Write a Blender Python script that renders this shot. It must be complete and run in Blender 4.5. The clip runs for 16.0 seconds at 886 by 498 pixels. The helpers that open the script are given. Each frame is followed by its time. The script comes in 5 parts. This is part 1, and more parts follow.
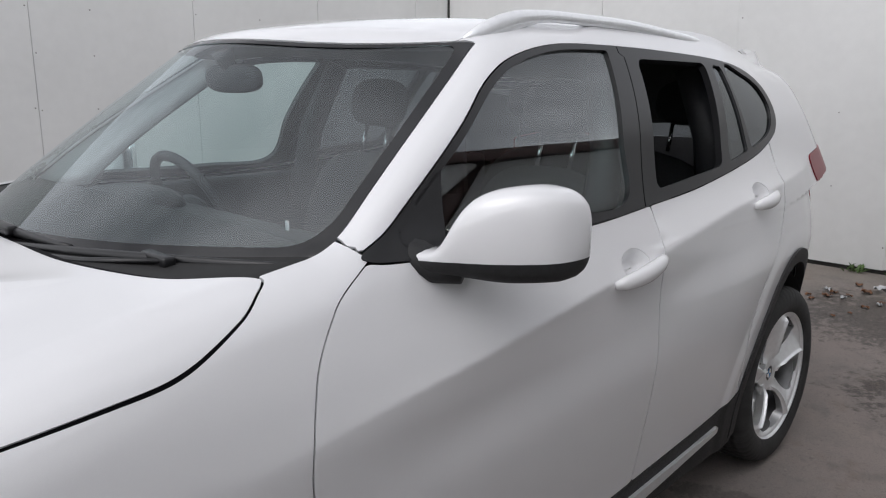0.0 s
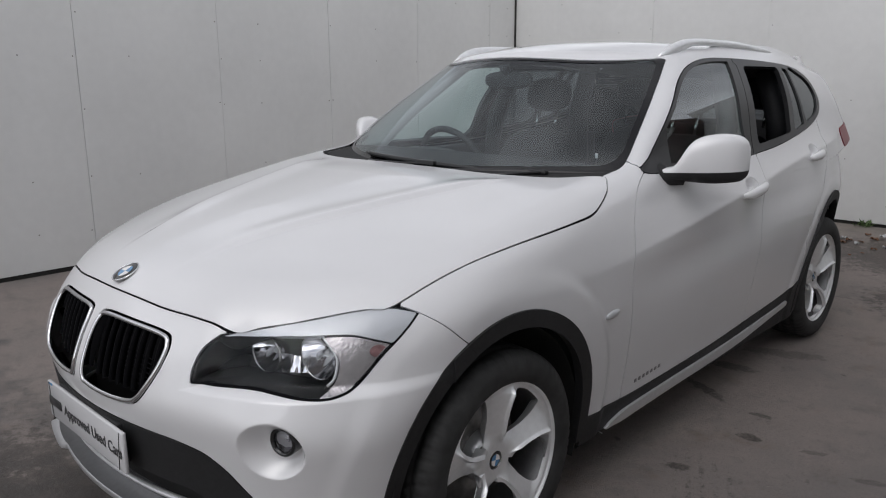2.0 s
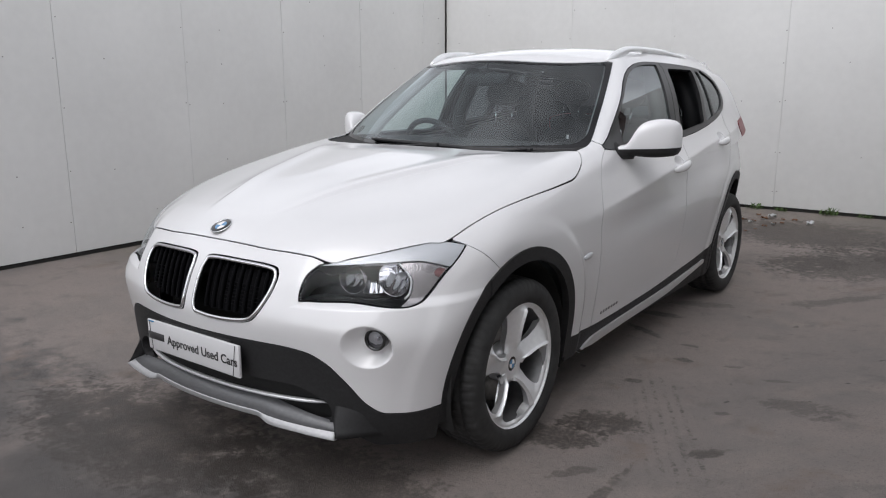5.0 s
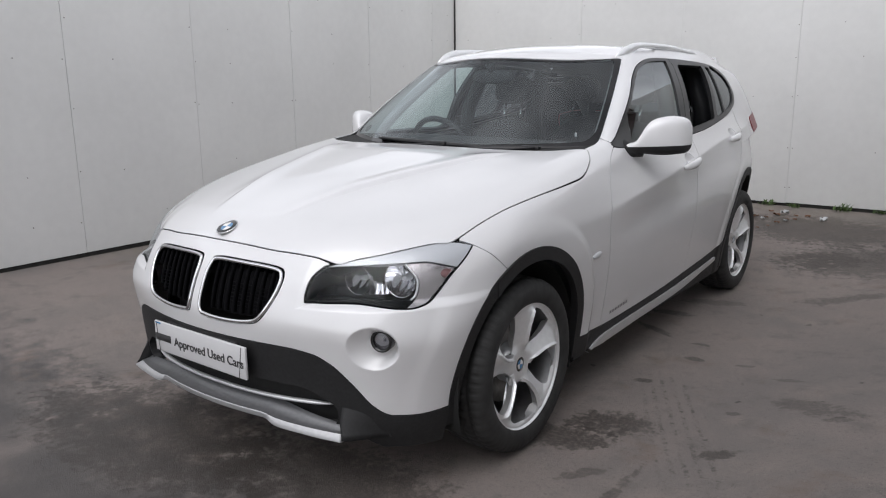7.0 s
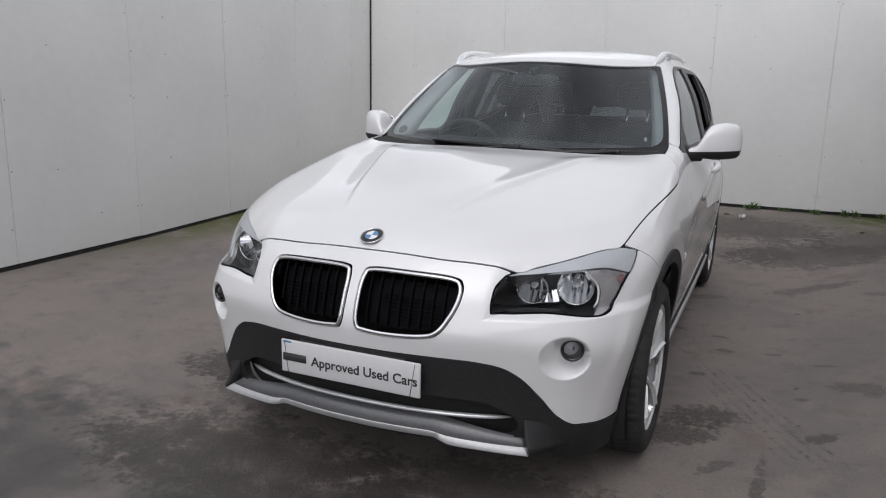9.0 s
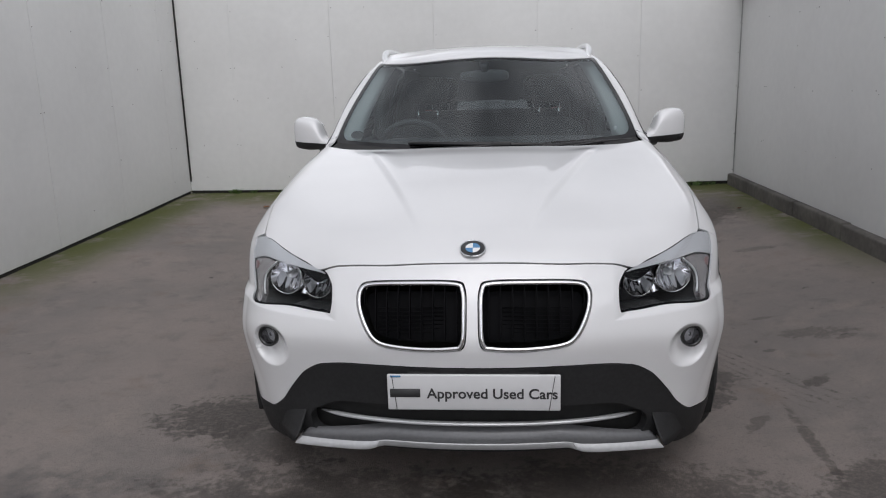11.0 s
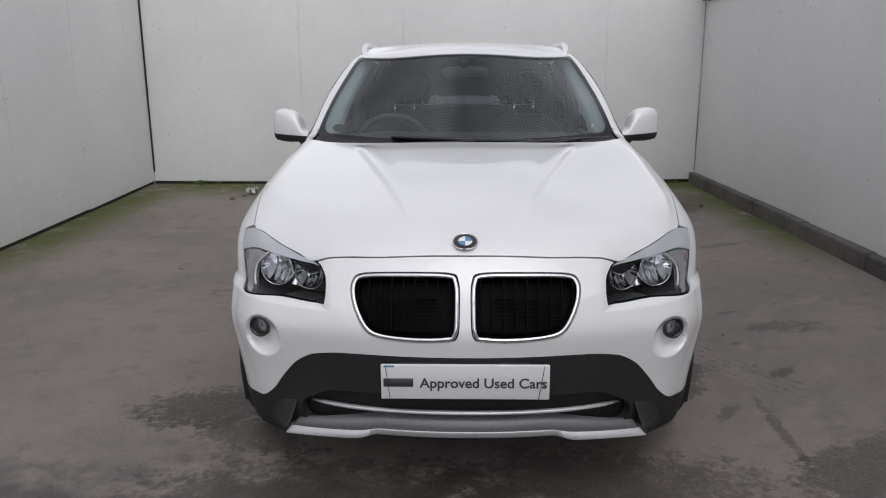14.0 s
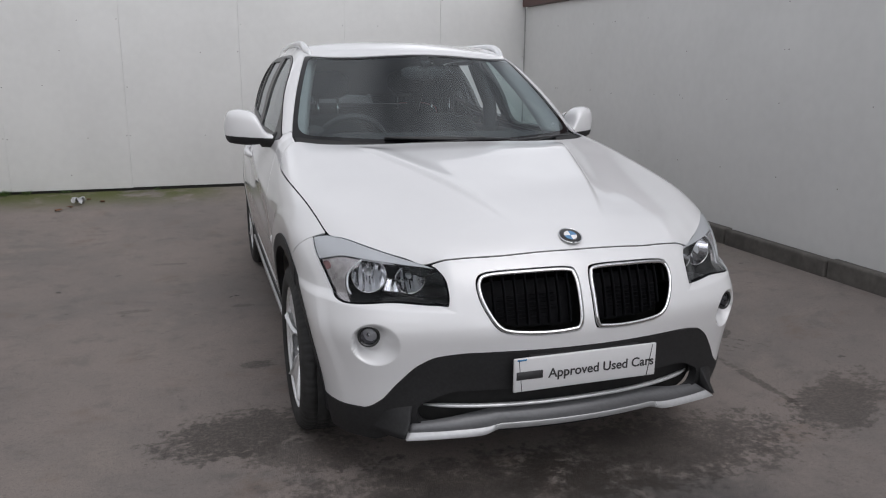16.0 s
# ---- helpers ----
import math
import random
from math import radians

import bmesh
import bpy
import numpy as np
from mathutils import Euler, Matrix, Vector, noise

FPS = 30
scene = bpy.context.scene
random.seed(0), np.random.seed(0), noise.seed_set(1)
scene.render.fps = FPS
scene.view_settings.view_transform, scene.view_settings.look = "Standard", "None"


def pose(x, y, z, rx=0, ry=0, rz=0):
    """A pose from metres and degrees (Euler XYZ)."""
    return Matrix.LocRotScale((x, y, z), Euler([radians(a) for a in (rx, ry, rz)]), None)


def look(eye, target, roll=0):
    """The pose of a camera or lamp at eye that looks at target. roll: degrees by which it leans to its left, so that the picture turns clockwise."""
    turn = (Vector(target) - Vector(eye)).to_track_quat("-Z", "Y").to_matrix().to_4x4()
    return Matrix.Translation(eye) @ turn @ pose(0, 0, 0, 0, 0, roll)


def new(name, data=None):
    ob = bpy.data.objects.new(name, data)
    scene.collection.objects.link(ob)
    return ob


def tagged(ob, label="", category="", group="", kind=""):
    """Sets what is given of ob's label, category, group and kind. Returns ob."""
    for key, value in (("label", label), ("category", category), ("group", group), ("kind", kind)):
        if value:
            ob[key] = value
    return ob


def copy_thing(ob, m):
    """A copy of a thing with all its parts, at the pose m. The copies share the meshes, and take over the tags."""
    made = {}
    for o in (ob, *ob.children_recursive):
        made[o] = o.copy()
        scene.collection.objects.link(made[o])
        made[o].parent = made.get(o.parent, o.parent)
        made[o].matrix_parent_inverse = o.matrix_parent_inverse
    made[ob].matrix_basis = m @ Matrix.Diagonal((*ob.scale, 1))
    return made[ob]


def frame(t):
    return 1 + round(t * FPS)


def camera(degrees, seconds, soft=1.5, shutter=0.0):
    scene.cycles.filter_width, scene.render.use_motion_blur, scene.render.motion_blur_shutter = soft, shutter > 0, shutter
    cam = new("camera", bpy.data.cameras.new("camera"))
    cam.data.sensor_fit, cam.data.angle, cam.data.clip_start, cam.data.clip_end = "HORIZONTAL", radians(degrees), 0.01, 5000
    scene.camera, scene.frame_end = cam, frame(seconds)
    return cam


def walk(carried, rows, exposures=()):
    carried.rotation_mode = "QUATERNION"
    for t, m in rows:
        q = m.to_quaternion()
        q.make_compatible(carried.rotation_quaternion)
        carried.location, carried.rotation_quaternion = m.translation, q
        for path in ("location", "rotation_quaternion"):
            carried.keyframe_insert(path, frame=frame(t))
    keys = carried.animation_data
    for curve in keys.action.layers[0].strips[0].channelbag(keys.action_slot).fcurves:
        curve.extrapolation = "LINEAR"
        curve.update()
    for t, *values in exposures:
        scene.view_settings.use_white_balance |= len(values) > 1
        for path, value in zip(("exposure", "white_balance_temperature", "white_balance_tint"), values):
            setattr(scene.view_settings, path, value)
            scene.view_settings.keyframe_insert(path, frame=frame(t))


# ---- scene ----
cam = camera(60.8, 16.0, 1.1)
PATH = [
    (0, (1.740, -1.368, 1.375), (0.375, 0.029, 0.946), 0.2),
    (0.5, (1.864, -1.754, 1.366), (0.460, -0.388, 0.963), -0.25),
    (1, (1.910, -2.188, 1.382), (0.555, -0.777, 0.965), 0.5),
    (1.5, (1.985, -2.569, 1.4), (0.638, -1.159, 0.953), -0.2),
    (2, (2.078, -2.896, 1.398), (0.722, -1.495, 0.955), -0.3),
    (2.5, (2.127, -3.271, 1.348), (0.86, -1.781, 0.929), 0.4),
    (3, (2.193, -3.494, 1.361), (0.958, -1.979, 0.937), 0.1),
    (3.5, (2.222, -3.61, 1.379), (1.006, -2.084, 0.938), 0.4),
    (4, (2.211, -3.685, 1.355), (1.035, -2.124, 0.931), 0.3),
    (6.5, (2.204, -3.675, 1.355), (1.032, -2.113, 0.924), -0.7),
    (7, (2.205, -3.657, 1.362), (1.017, -2.108, 0.93), -0.6),
    (7.5, (2.159, -3.673, 1.342), (0.957, -2.131, 0.924), -0.2),
    (8, (1.94, -3.891, 1.363), (0.872, -2.255, 0.936), 0.4),
    (8.5, (1.602, -4.017, 1.354), (0.636, -2.32, 0.921), 0.8),
    (9, (1.218, -4.169, 1.373), (0.417, -2.389, 0.938), 1.1),
    (9.5, (0.837, -4.298, 1.386), (0.249, -2.435, 0.959), 0.7),
    (10, (0.472, -4.274, 1.378), (0.077, -2.36, 0.953), -1.1),
    (12.5, (-0.001, -4.365, 1.401), (-0.054, -2.418, 0.947), -0.3),
    (13, (-0.004, -4.364, 1.4), (-0.055, -2.417, 0.944), -0.3),
    (13.5, (0.005, -4.373, 1.407), (-0.052, -2.428, 0.946), -0.7),
    (14, (-0.007, -4.362, 1.395), (-0.06, -2.417, 0.935), -0.3),
    (14.5, (-0.073, -4.359, 1.39), (-0.092, -2.415, 0.919), -0.2),
    (15, (-0.413, -4.411, 1.385), (-0.244, -2.469, 0.935), -0.1),
    (15.5, (-0.761, -4.329, 1.384), (-0.393, -2.418, 0.925), -0.1),
    (16, (-1.183, -4.242, 1.41), (-0.568, -2.396, 0.944), 0.5),
]
EXPOSURES = [(0.0, -0.2), (0.5, -0.42), (1.0, -0.52), (1.5, -0.58), (2.0, -0.58), (2.5, -0.45), (3.5, -0.22), (7.0, -0.2), (8.5, -0.3), (10.0, -0.45), (13.0, -0.46), (16.0, -0.43)]
walk(cam, [(t, look(eye, target, roll)) for t, eye, target, roll in PATH], [(t, stops, 6450, 12) for t, stops in EXPOSURES])

def spline(x, xs, ys):
    """Smooth interpolation through a few stations (monotone cubic)."""
    x, xs, ys = np.asarray(x, float), np.asarray(xs, float), np.asarray(ys, float)
    h, d = np.diff(xs), np.diff(ys) / np.diff(xs)
    m = np.zeros(len(xs))
    m[0], m[-1] = d[0], d[-1]
    for i in range(1, len(xs) - 1):
        m[i] = 0 if d[i - 1] * d[i] <= 0 else 2 * d[i - 1] * d[i] / (d[i - 1] + d[i])
    xc = np.clip(x, xs[0], xs[-1])
    i = np.clip(np.searchsorted(xs, xc) - 1, 0, len(xs) - 2)
    t = (xc - xs[i]) / h[i]
    val = ((1 + 2 * t) * (1 - t) ** 2 * ys[i] + t * (1 - t) ** 2 * h[i] * m[i]
           + t * t * (3 - 2 * t) * ys[i + 1] + t * t * (t - 1) * h[i] * m[i + 1])
    return val + np.where(x < xs[0], (x - xs[0]) * m[0], 0) + np.where(x > xs[-1], (x - xs[-1]) * m[-1], 0)


def ease(x, a, b):
    t = np.clip((x - a) / (b - a), 0, 1)
    return t * t * (3 - 2 * t)


def smax(a, b, k):
    h = np.maximum(k - np.abs(a - b), 0) / k
    return np.maximum(a, b) + h * h * k / 4


AXLE = 1.38


def hood_height(x, y):
    x = np.abs(x)
    swept = y - 0.34 * x ** 2 * (1 - ease(y, -1.9, -0.9))
    z = spline(swept, [-2.2, -2.13, -2.04, -1.9, -1.7, -1.4, -1.1, -0.8, -0.5, -0.1], [0.70, 0.80, 0.875, 0.925, 0.972, 1.022, 1.062, 1.095, 1.125, 1.30])
    z = z - spline(y, [-2.1, -1.75, -1.2, -0.7], [0.10, 0.085, 0.06, 0.025]) * x ** 2
    # two raised folds that spread from the grille to the screen pillars
    fold = 0.15 + 0.36 * np.clip((y + 2.0) / 1.1, 0, 1)
    tall = 0.016 * ease(y, -2.02, -1.55) * (1 - ease(y, -1.16, -0.93))
    z = z + tall * (1 - ease(x, fold - 0.004, fold + 0.024)) - 0.2 * tall + 0.010 * np.exp(-((x - fold) / 0.07) ** 2) * ease(y, -2.02, -1.6) * (1 - ease(y, -1.1, -0.9))
    return z


def front_depth(x, z):
    x = np.abs(x)
    y = spline(z, [0.12, 0.22, 0.30, 0.42, 0.52, 0.60, 0.70, 0.80, 0.90], [-2.08, -2.13, -2.155, -2.168, -2.182, -2.195, -2.172, -2.125, -2.05])
    y = y + 0.32 * x ** 2 + (0.12 + 0.10 * ease(z, 0.52, 0.72)) * x ** 4
    y = y - 0.012 * np.exp(-((x - 0.68) / 0.13) ** 2 - ((z - 0.56) / 0.13) ** 2)
    nose = 1 - ease(x, 0.42, 0.515)
    shelf = 1 - ease(z, 0.660, 0.692)
    return y + 0.045 * (1 - np.maximum(nose, shelf)) * ease(z, 0.55, 0.66) * (1 - 0.6 * ease(z, 0.76, 0.86) * (1 - ease(x, 0.50, 0.62)))


def side_width(y, z):
    w = spline(z, [0.12, 0.25, 0.35, 0.45, 0.58, 0.70, 0.80, 0.90, 1.00, 1.10], [0.78, 0.805, 0.818, 0.835, 0.855, 0.868, 0.870, 0.855, 0.822, 0.772])
    w = w - (0.145 + 0.02 * ease(z, 0.75, 0.98)) * np.maximum(y - 0.95, 0) ** 2 - 0.02 * np.maximum(-0.9 - y, 0) ** 2
    w = w - 0.046 * ease(y, 0.75, 1.4) * (1 - ease(z, 0.66, 1.0))
    w = w - 0.010 * ease(-y, 0.95, 1.5) * (1 - ease(z, 0.70, 0.85))
    w = w - 0.30 * np.maximum(y - 1.50, 0) ** 2
    # shoulder crease that climbs from the front door towards the tail lamp
    crease = spline(y, [-1.2, -0.76, -0.3, 0.1, 0.41, 0.92, 1.6], [0.77, 0.835, 0.892, 0.94, 0.976, 1.036, 1.08])
    off = z - crease
    grow = ease(y, -0.95, -0.3) * (1 - ease(y, 1.5, 2.1))
    w = w + grow * 0.023 * np.exp(-np.sqrt(off ** 2 + 0.005 ** 2) / 0.065) - grow * 0.012 * np.exp(-((off + 0.13) / 0.09) ** 2)
    # swelling round both wheels
    for a, swell in ((-AXLE, 0.012), (AXLE, 0.008)):
        r = np.hypot(y - a, z - 0.34)
        w = w + swell * (1 - ease(r, 0.525, 0.575)) * (1 - ease(z, 0.72, 0.92))
    return w


def lower_body(x, y, z):
    """Below zero inside the painted body under the window line."""
    x = np.abs(x)
    f = smax(x - side_width(y, z), (front_depth(x, z) - y) * 0.92, 0.14 + 0.06 * ease(z, 0.54, 0.68))
    dish = np.hypot((x - 0.668), (z - 0.549))
    f = f + 0.042 * (1 - ease(dish, 0.030, 0.072)) ** 0.7 * (y < -1.6)
    top = (z - hood_height(x, y)) * 0.97
    f = smax(f, top, spline(y, [-2.2, -1.9, -1.5, -0.8], [0.08, 0.10, 0.12, 0.085]))
    return smax(f, (y - 2.2 + 0.25 * x ** 2) , 0.25)


def cabin_width(y, z):
    up = z - 1.08
    return 0.785 - 0.305 * up - 0.85 * np.maximum(up - 0.14, 0) ** 2 - 0.05 * np.maximum(y - 0.6, 0) ** 2 - 0.02 * np.maximum(0.1 - y, 0) ** 2


def screen_depth(x, z):
    up = z - 1.08
    return -0.905 + 1.255 * up + 0.1 * up ** 2 + (0.525 + 2.8 * up ** 2) * x ** 2


def roof_height(x, y):
    return spline(y, [-0.6, -0.39, -0.2, 0.0, 0.3, 0.6, 0.9, 1.3, 2.1], [1.43, 1.487, 1.522, 1.545, 1.561, 1.559, 1.547, 1.515, 1.42]) - (0.19 - 0.075 * ease(y, -0.12, 0.14) + 0.035 * ease(y, 0.6, 1.2)) * x ** 2


def cabin(x, y, z):
    """Below zero inside the glasshouse and roof."""
    x = np.abs(x)
    f = smax(x - cabin_width(y, z), (z - roof_height(x, y)), 0.055)
    f = smax(f, (screen_depth(x, z) - y) * 0.55, 0.025)
    f = smax(f, (y - 2.08 + 0.75 * (z - 1.08) + 0.2 * x ** 2) * 0.8, 0.12)
    return np.maximum(f, 1.0 - z)


def whole_body(x, y, z):
    return -smax(-lower_body(x, y, z), -cabin(x, y, z), 0.03)

# ---------------------------------------------------------------- mesh tools
def normals_of(fn, v):
    e, n = 1e-3, np.zeros_like(v)
    for i in range(3):
        d = np.zeros(3)
        d[i] = e
        n[:, i] = fn(*(v + d).T) - fn(*(v - d).T)
    return n / np.maximum(np.linalg.norm(n, axis=1, keepdims=True), 1e-9)


def cast(fn, origin, way, reach):
    """Where rays from inside leave the solid fn < 0; nan where the origin is outside."""
    lo, hi = np.zeros(origin.shape[:-1]), np.full(origin.shape[:-1], float(reach))
    steps = 60
    for k in range(1, steps + 1):
        s = reach * k / steps
        p = origin + way * s
        out = fn(p[..., 0], p[..., 1], p[..., 2]) > 0
        hi = np.where(out & (hi >= reach), s, hi)
        lo = np.where(~out & (hi >= reach), s, lo)
    for _ in range(24):
        mid = (lo + hi) / 2
        p = origin + way * mid[..., None]
        out = fn(p[..., 0], p[..., 1], p[..., 2]) > 0
        hi, lo = np.where(out, mid, hi), np.where(out, lo, mid)
    p = origin + way * lo[..., None]
    p[fn(origin[..., 0], origin[..., 1], origin[..., 2]) >= 0] = np.nan
    return p


def sheet(p):
    """A grid of points as (vertices, quads, other polygons)."""
    nu, nv = p.shape[:2]
    i = np.arange(nu * nv).reshape(nu, nv)
    q = np.stack([i[:-1, :-1], i[1:, :-1], i[1:, 1:], i[:-1, 1:]], -1).reshape(-1, 4)
    v = p.reshape(-1, 3)
    q = q[~np.isnan(v[q]).any((1, 2))]
    return np.nan_to_num(v), q, []


def carve(s, phi):
    """The part of a sheet where phi(x, y, z) < 0, cut along phi = 0."""
    v, q, polys = s
    f = phi(v[:, 0], v[:, 1], v[:, 2])
    inside = f < 0
    count = inside[q].sum(1)
    kept, extra, cache, out = q[count == 4], [], {}, []
    for poly in q[(count > 0) & (count < 4)].tolist() + polys:
        flags = [inside[k] for k in poly]
        if all(flags):
            out.append(list(poly))
            continue
        if not any(flags):
            continue
        new_poly = []
        for a, b in zip(poly, poly[1:] + poly[:1]):
            if inside[a]:
                new_poly.append(a)
            if inside[a] != inside[b]:
                key = (min(a, b), max(a, b))
                if key not in cache:
                    t = f[key[0]] / (f[key[0]] - f[key[1]])
                    cache[key] = len(v) + len(extra)
                    extra.append(v[key[0]] * (1 - t) + v[key[1]] * t)
                new_poly.append(cache[key])
        if len(new_poly) > 2:
            out.append(new_poly)
    return (np.vstack([v, extra]) if extra else v), kept, out


def flip(s):
    """The same sheet on the other side of the car."""
    v, q, polys = s
    return v * [-1, 1, 1], q[:, ::-1], [p[::-1] for p in polys]


def skin(s, fn, lift=0.0, rim=0.0):
    """A mesh from a sheet that lies on fn = 0, moved out by lift (a number or f(x, y, z)), its open edges turned in by rim."""
    v, q, polys = s
    used = np.unique(np.concatenate([q.ravel(), np.array([k for p in polys for k in p], int)]))
    index = np.full(len(v), -1)
    index[used] = np.arange(len(used))
    v, faces = v[used], index[q].tolist() + [[int(index[k]) for k in p] for p in polys]
    n = normals_of(fn, v)
    a, b, c = (v[[f[k] for f in faces[:200]]] for k in range(3))
    if (np.cross(b - a, c - a) * n[[f[0] for f in faces[:200]]]).sum() < 0:
        faces = [f[::-1] for f in faces]
    v = v + n * (lift(*v.T)[:, None] if callable(lift) else lift)
    given = n.tolist() if not callable(lift) else np.zeros_like(n).tolist()
    verts = v.tolist()
    smooth = [True] * len(faces)
    if rim:
        edges = {}
        for f in faces:
            for i, j in zip(f, f[1:] + f[:1]):
                edges[(i, j)] = edges.get((i, j), 0) + 1
        top, low = {}, {}
        for (i, j) in [e for e in edges if (e[1], e[0]) not in edges]:
            for k in (i, j):
                if k not in top:
                    top[k] = len(verts)
                    verts.append(verts[k])
                    low[k] = len(verts)
                    verts.append((v[k] - n[k] * rim).tolist())
                    given += [[0, 0, 0], [0, 0, 0]]
            faces.append([top[j], top[i], low[i], low[j]])
            smooth.append(True)
    me = bpy.data.meshes.new("skin")
    me.from_pydata(verts, [], faces)
    me.polygons.foreach_set("use_smooth", smooth)
    me.update()
    if not callable(lift):
        me.normals_split_custom_set_from_vertices(given)
    return me


def rounded(points, n=7):
    """A smooth closed outline through a few corner points."""
    p = np.array(points, float)
    a, b, c, d = np.roll(p, 1, 0), p, np.roll(p, -1, 0), np.roll(p, -2, 0)
    out = []
    for t in np.arange(n) / n:
        out.append(0.5 * (2 * b + (c - a) * t + (2 * a - 5 * b + 4 * c - d) * t ** 2 + (3 * b - a - 3 * c + d) * t ** 3))
    return np.stack(out, 1).reshape(-1, 2)


def outline(points, smooth=True):
    """Signed distance to a closed outline in two coordinates, below zero inside."""
    p = rounded(points) if smooth else np.array(points, float)
    r = np.roll(p, -1, 0)

    def field(u, v):
        best, inside = np.full(u.shape, 1e9), np.zeros(u.shape, bool)
        for (ax, ay), (bx, by) in zip(p, r):
            dx, dy = bx - ax, by - ay
            t = np.clip(((u - ax) * dx + (v - ay) * dy) / (dx * dx + dy * dy + 1e-12), 0, 1)
            best = np.minimum(best, (u - ax - t * dx) ** 2 + (v - ay - t * dy) ** 2)
            if ay != by:
                inside ^= ((ay > v) != (by > v)) & (u < (bx - ax) * (v - ay) / (by - ay) + ax)
        return np.where(inside, -1, 1) * np.sqrt(best)
    return field


def cornered(points, radius, n=5):
    """A polygon with rounded corners."""
    p, out = np.array(points, float), []
    for a, b, c in zip(np.roll(p, 1, 0), p, np.roll(p, -1, 0)):
        r = min(radius, np.linalg.norm(a - b) / 2.2, np.linalg.norm(c - b) / 2.2)
        s, e = b + (a - b) / np.linalg.norm(a - b) * r, b + (c - b) / np.linalg.norm(c - b) * r
        out += [(1 - t) ** 2 * s + 2 * t * (1 - t) * b + t * t * e for t in np.linspace(0, 1, n)]
    return outline(out, False)


def mesh_of(bm, smooth=True):
    me = bpy.data.meshes.new("form")
    for f in bm.faces:
        f.smooth = smooth
    bm.to_mesh(me)
    bm.free()
    return me


def part(name, me, material, parent=None, label="", kind=""):
    """One mesh object under a thing or a part. me: a mesh or a bmesh."""
    if isinstance(me, bmesh.types.BMesh):
        me = mesh_of(me)
    ob = new(name, me)
    if material is not None:
        me.materials.clear()
        me.materials.append(material)
    if parent is not None:
        ob.parent = parent
    return tagged(ob, label, kind=kind)


def box(bm, lo, hi, bevel=0.0, segments=2):
    geo = bmesh.ops.create_cube(bm, size=1.0)["verts"]
    lo, hi = Vector(lo), Vector(hi)
    for v in geo:
        v.co = Vector([(lo[i] + hi[i]) / 2 + v.co[i] * (hi[i] - lo[i]) for i in range(3)])
    if bevel:
        edges = list({e for v in geo for e in v.link_edges})
        bmesh.ops.bevel(bm, geom=edges, offset=bevel, segments=segments, affect="EDGES", profile=0.5)
    return bm


def boxed(lo, hi, bevel=0.0, segments=2):
    return box(bmesh.new(), lo, hi, bevel, segments)


def lathe(profile, n=48, wobble=None):
    """Turns (x, r) pairs about the x axis."""
    bm, rings = bmesh.new(), []
    for k in range(n):
        a = 2 * math.pi * k / n
        ring = []
        for i, (x, r) in enumerate(profile):
            rr = r + (wobble(i, k) if wobble else 0)
            ring.append(bm.verts.new((x, rr * math.cos(a), rr * math.sin(a))))
        rings.append(ring)
    for k in range(n):
        a, b = rings[k], rings[(k + 1) % n]
        for i in range(len(profile) - 1):
            bm.faces.new((a[i], a[i + 1], b[i + 1], b[i]))
    bmesh.ops.recalc_face_normals(bm, faces=bm.faces)
    return bm


def tube(points, radii, n=10, flat=1.0, cap=True, up=(0, 0, 1)):
    """A swept tube; radii per point, flat scales it along the second direction."""
    bm, rings = bmesh.new(), []
    pts = [Vector(p) for p in points]
    for i, p in enumerate(pts):
        ahead = (pts[min(i + 1, len(pts) - 1)] - pts[max(i - 1, 0)]).normalized()
        side = ahead.cross(Vector(up))
        side = side.normalized() if side.length > 1e-6 else Vector((1, 0, 0))
        above = side.cross(ahead).normalized()
        r = radii[i] if isinstance(radii, (list, tuple)) else radii
        rings.append([bm.verts.new(p + side * r * math.cos(2 * math.pi * k / n) + above * r * flat * math.sin(2 * math.pi * k / n)) for k in range(n)])
    for a, b in zip(rings, rings[1:]):
        for k in range(n):
            bm.faces.new((a[k], a[(k + 1) % n], b[(k + 1) % n], b[k]))
    if cap:
        bm.faces.new(rings[0])
        bm.faces.new(rings[-1])
    bmesh.ops.recalc_face_normals(bm, faces=bm.faces)
    return bm


def blob(centre, half, power=2.5, nu=28, nv=18, shape=None):
    """A rounded box (superellipsoid)."""
    bm, rows = bmesh.new(), []

    def curve(c):
        return math.copysign(abs(c) ** (2 / power), c)
    for j in range(nv + 1):
        b = -math.pi / 2 + math.pi * j / nv
        row = []
        for i in range(nu):
            a = 2 * math.pi * i / nu
            p = Vector((curve(math.cos(b)) * curve(math.cos(a)), curve(math.cos(b)) * curve(math.sin(a)), curve(math.sin(b))))
            if shape:
                p = shape(p)
            row.append(bm.verts.new([centre[k] + p[k] * half[k] for k in range(3)]))
        rows.append(row)
    for a, b in zip(rows, rows[1:]):
        for i in range(nu):
            bm.faces.new((a[i], a[(i + 1) % nu], b[(i + 1) % nu], b[i]))
    bmesh.ops.remove_doubles(bm, verts=bm.verts, dist=1e-5)
    bmesh.ops.recalc_face_normals(bm, faces=bm.faces)
    return bm


def thing(name, label, category, group=""):
    return tagged(new(name), label, category, group)

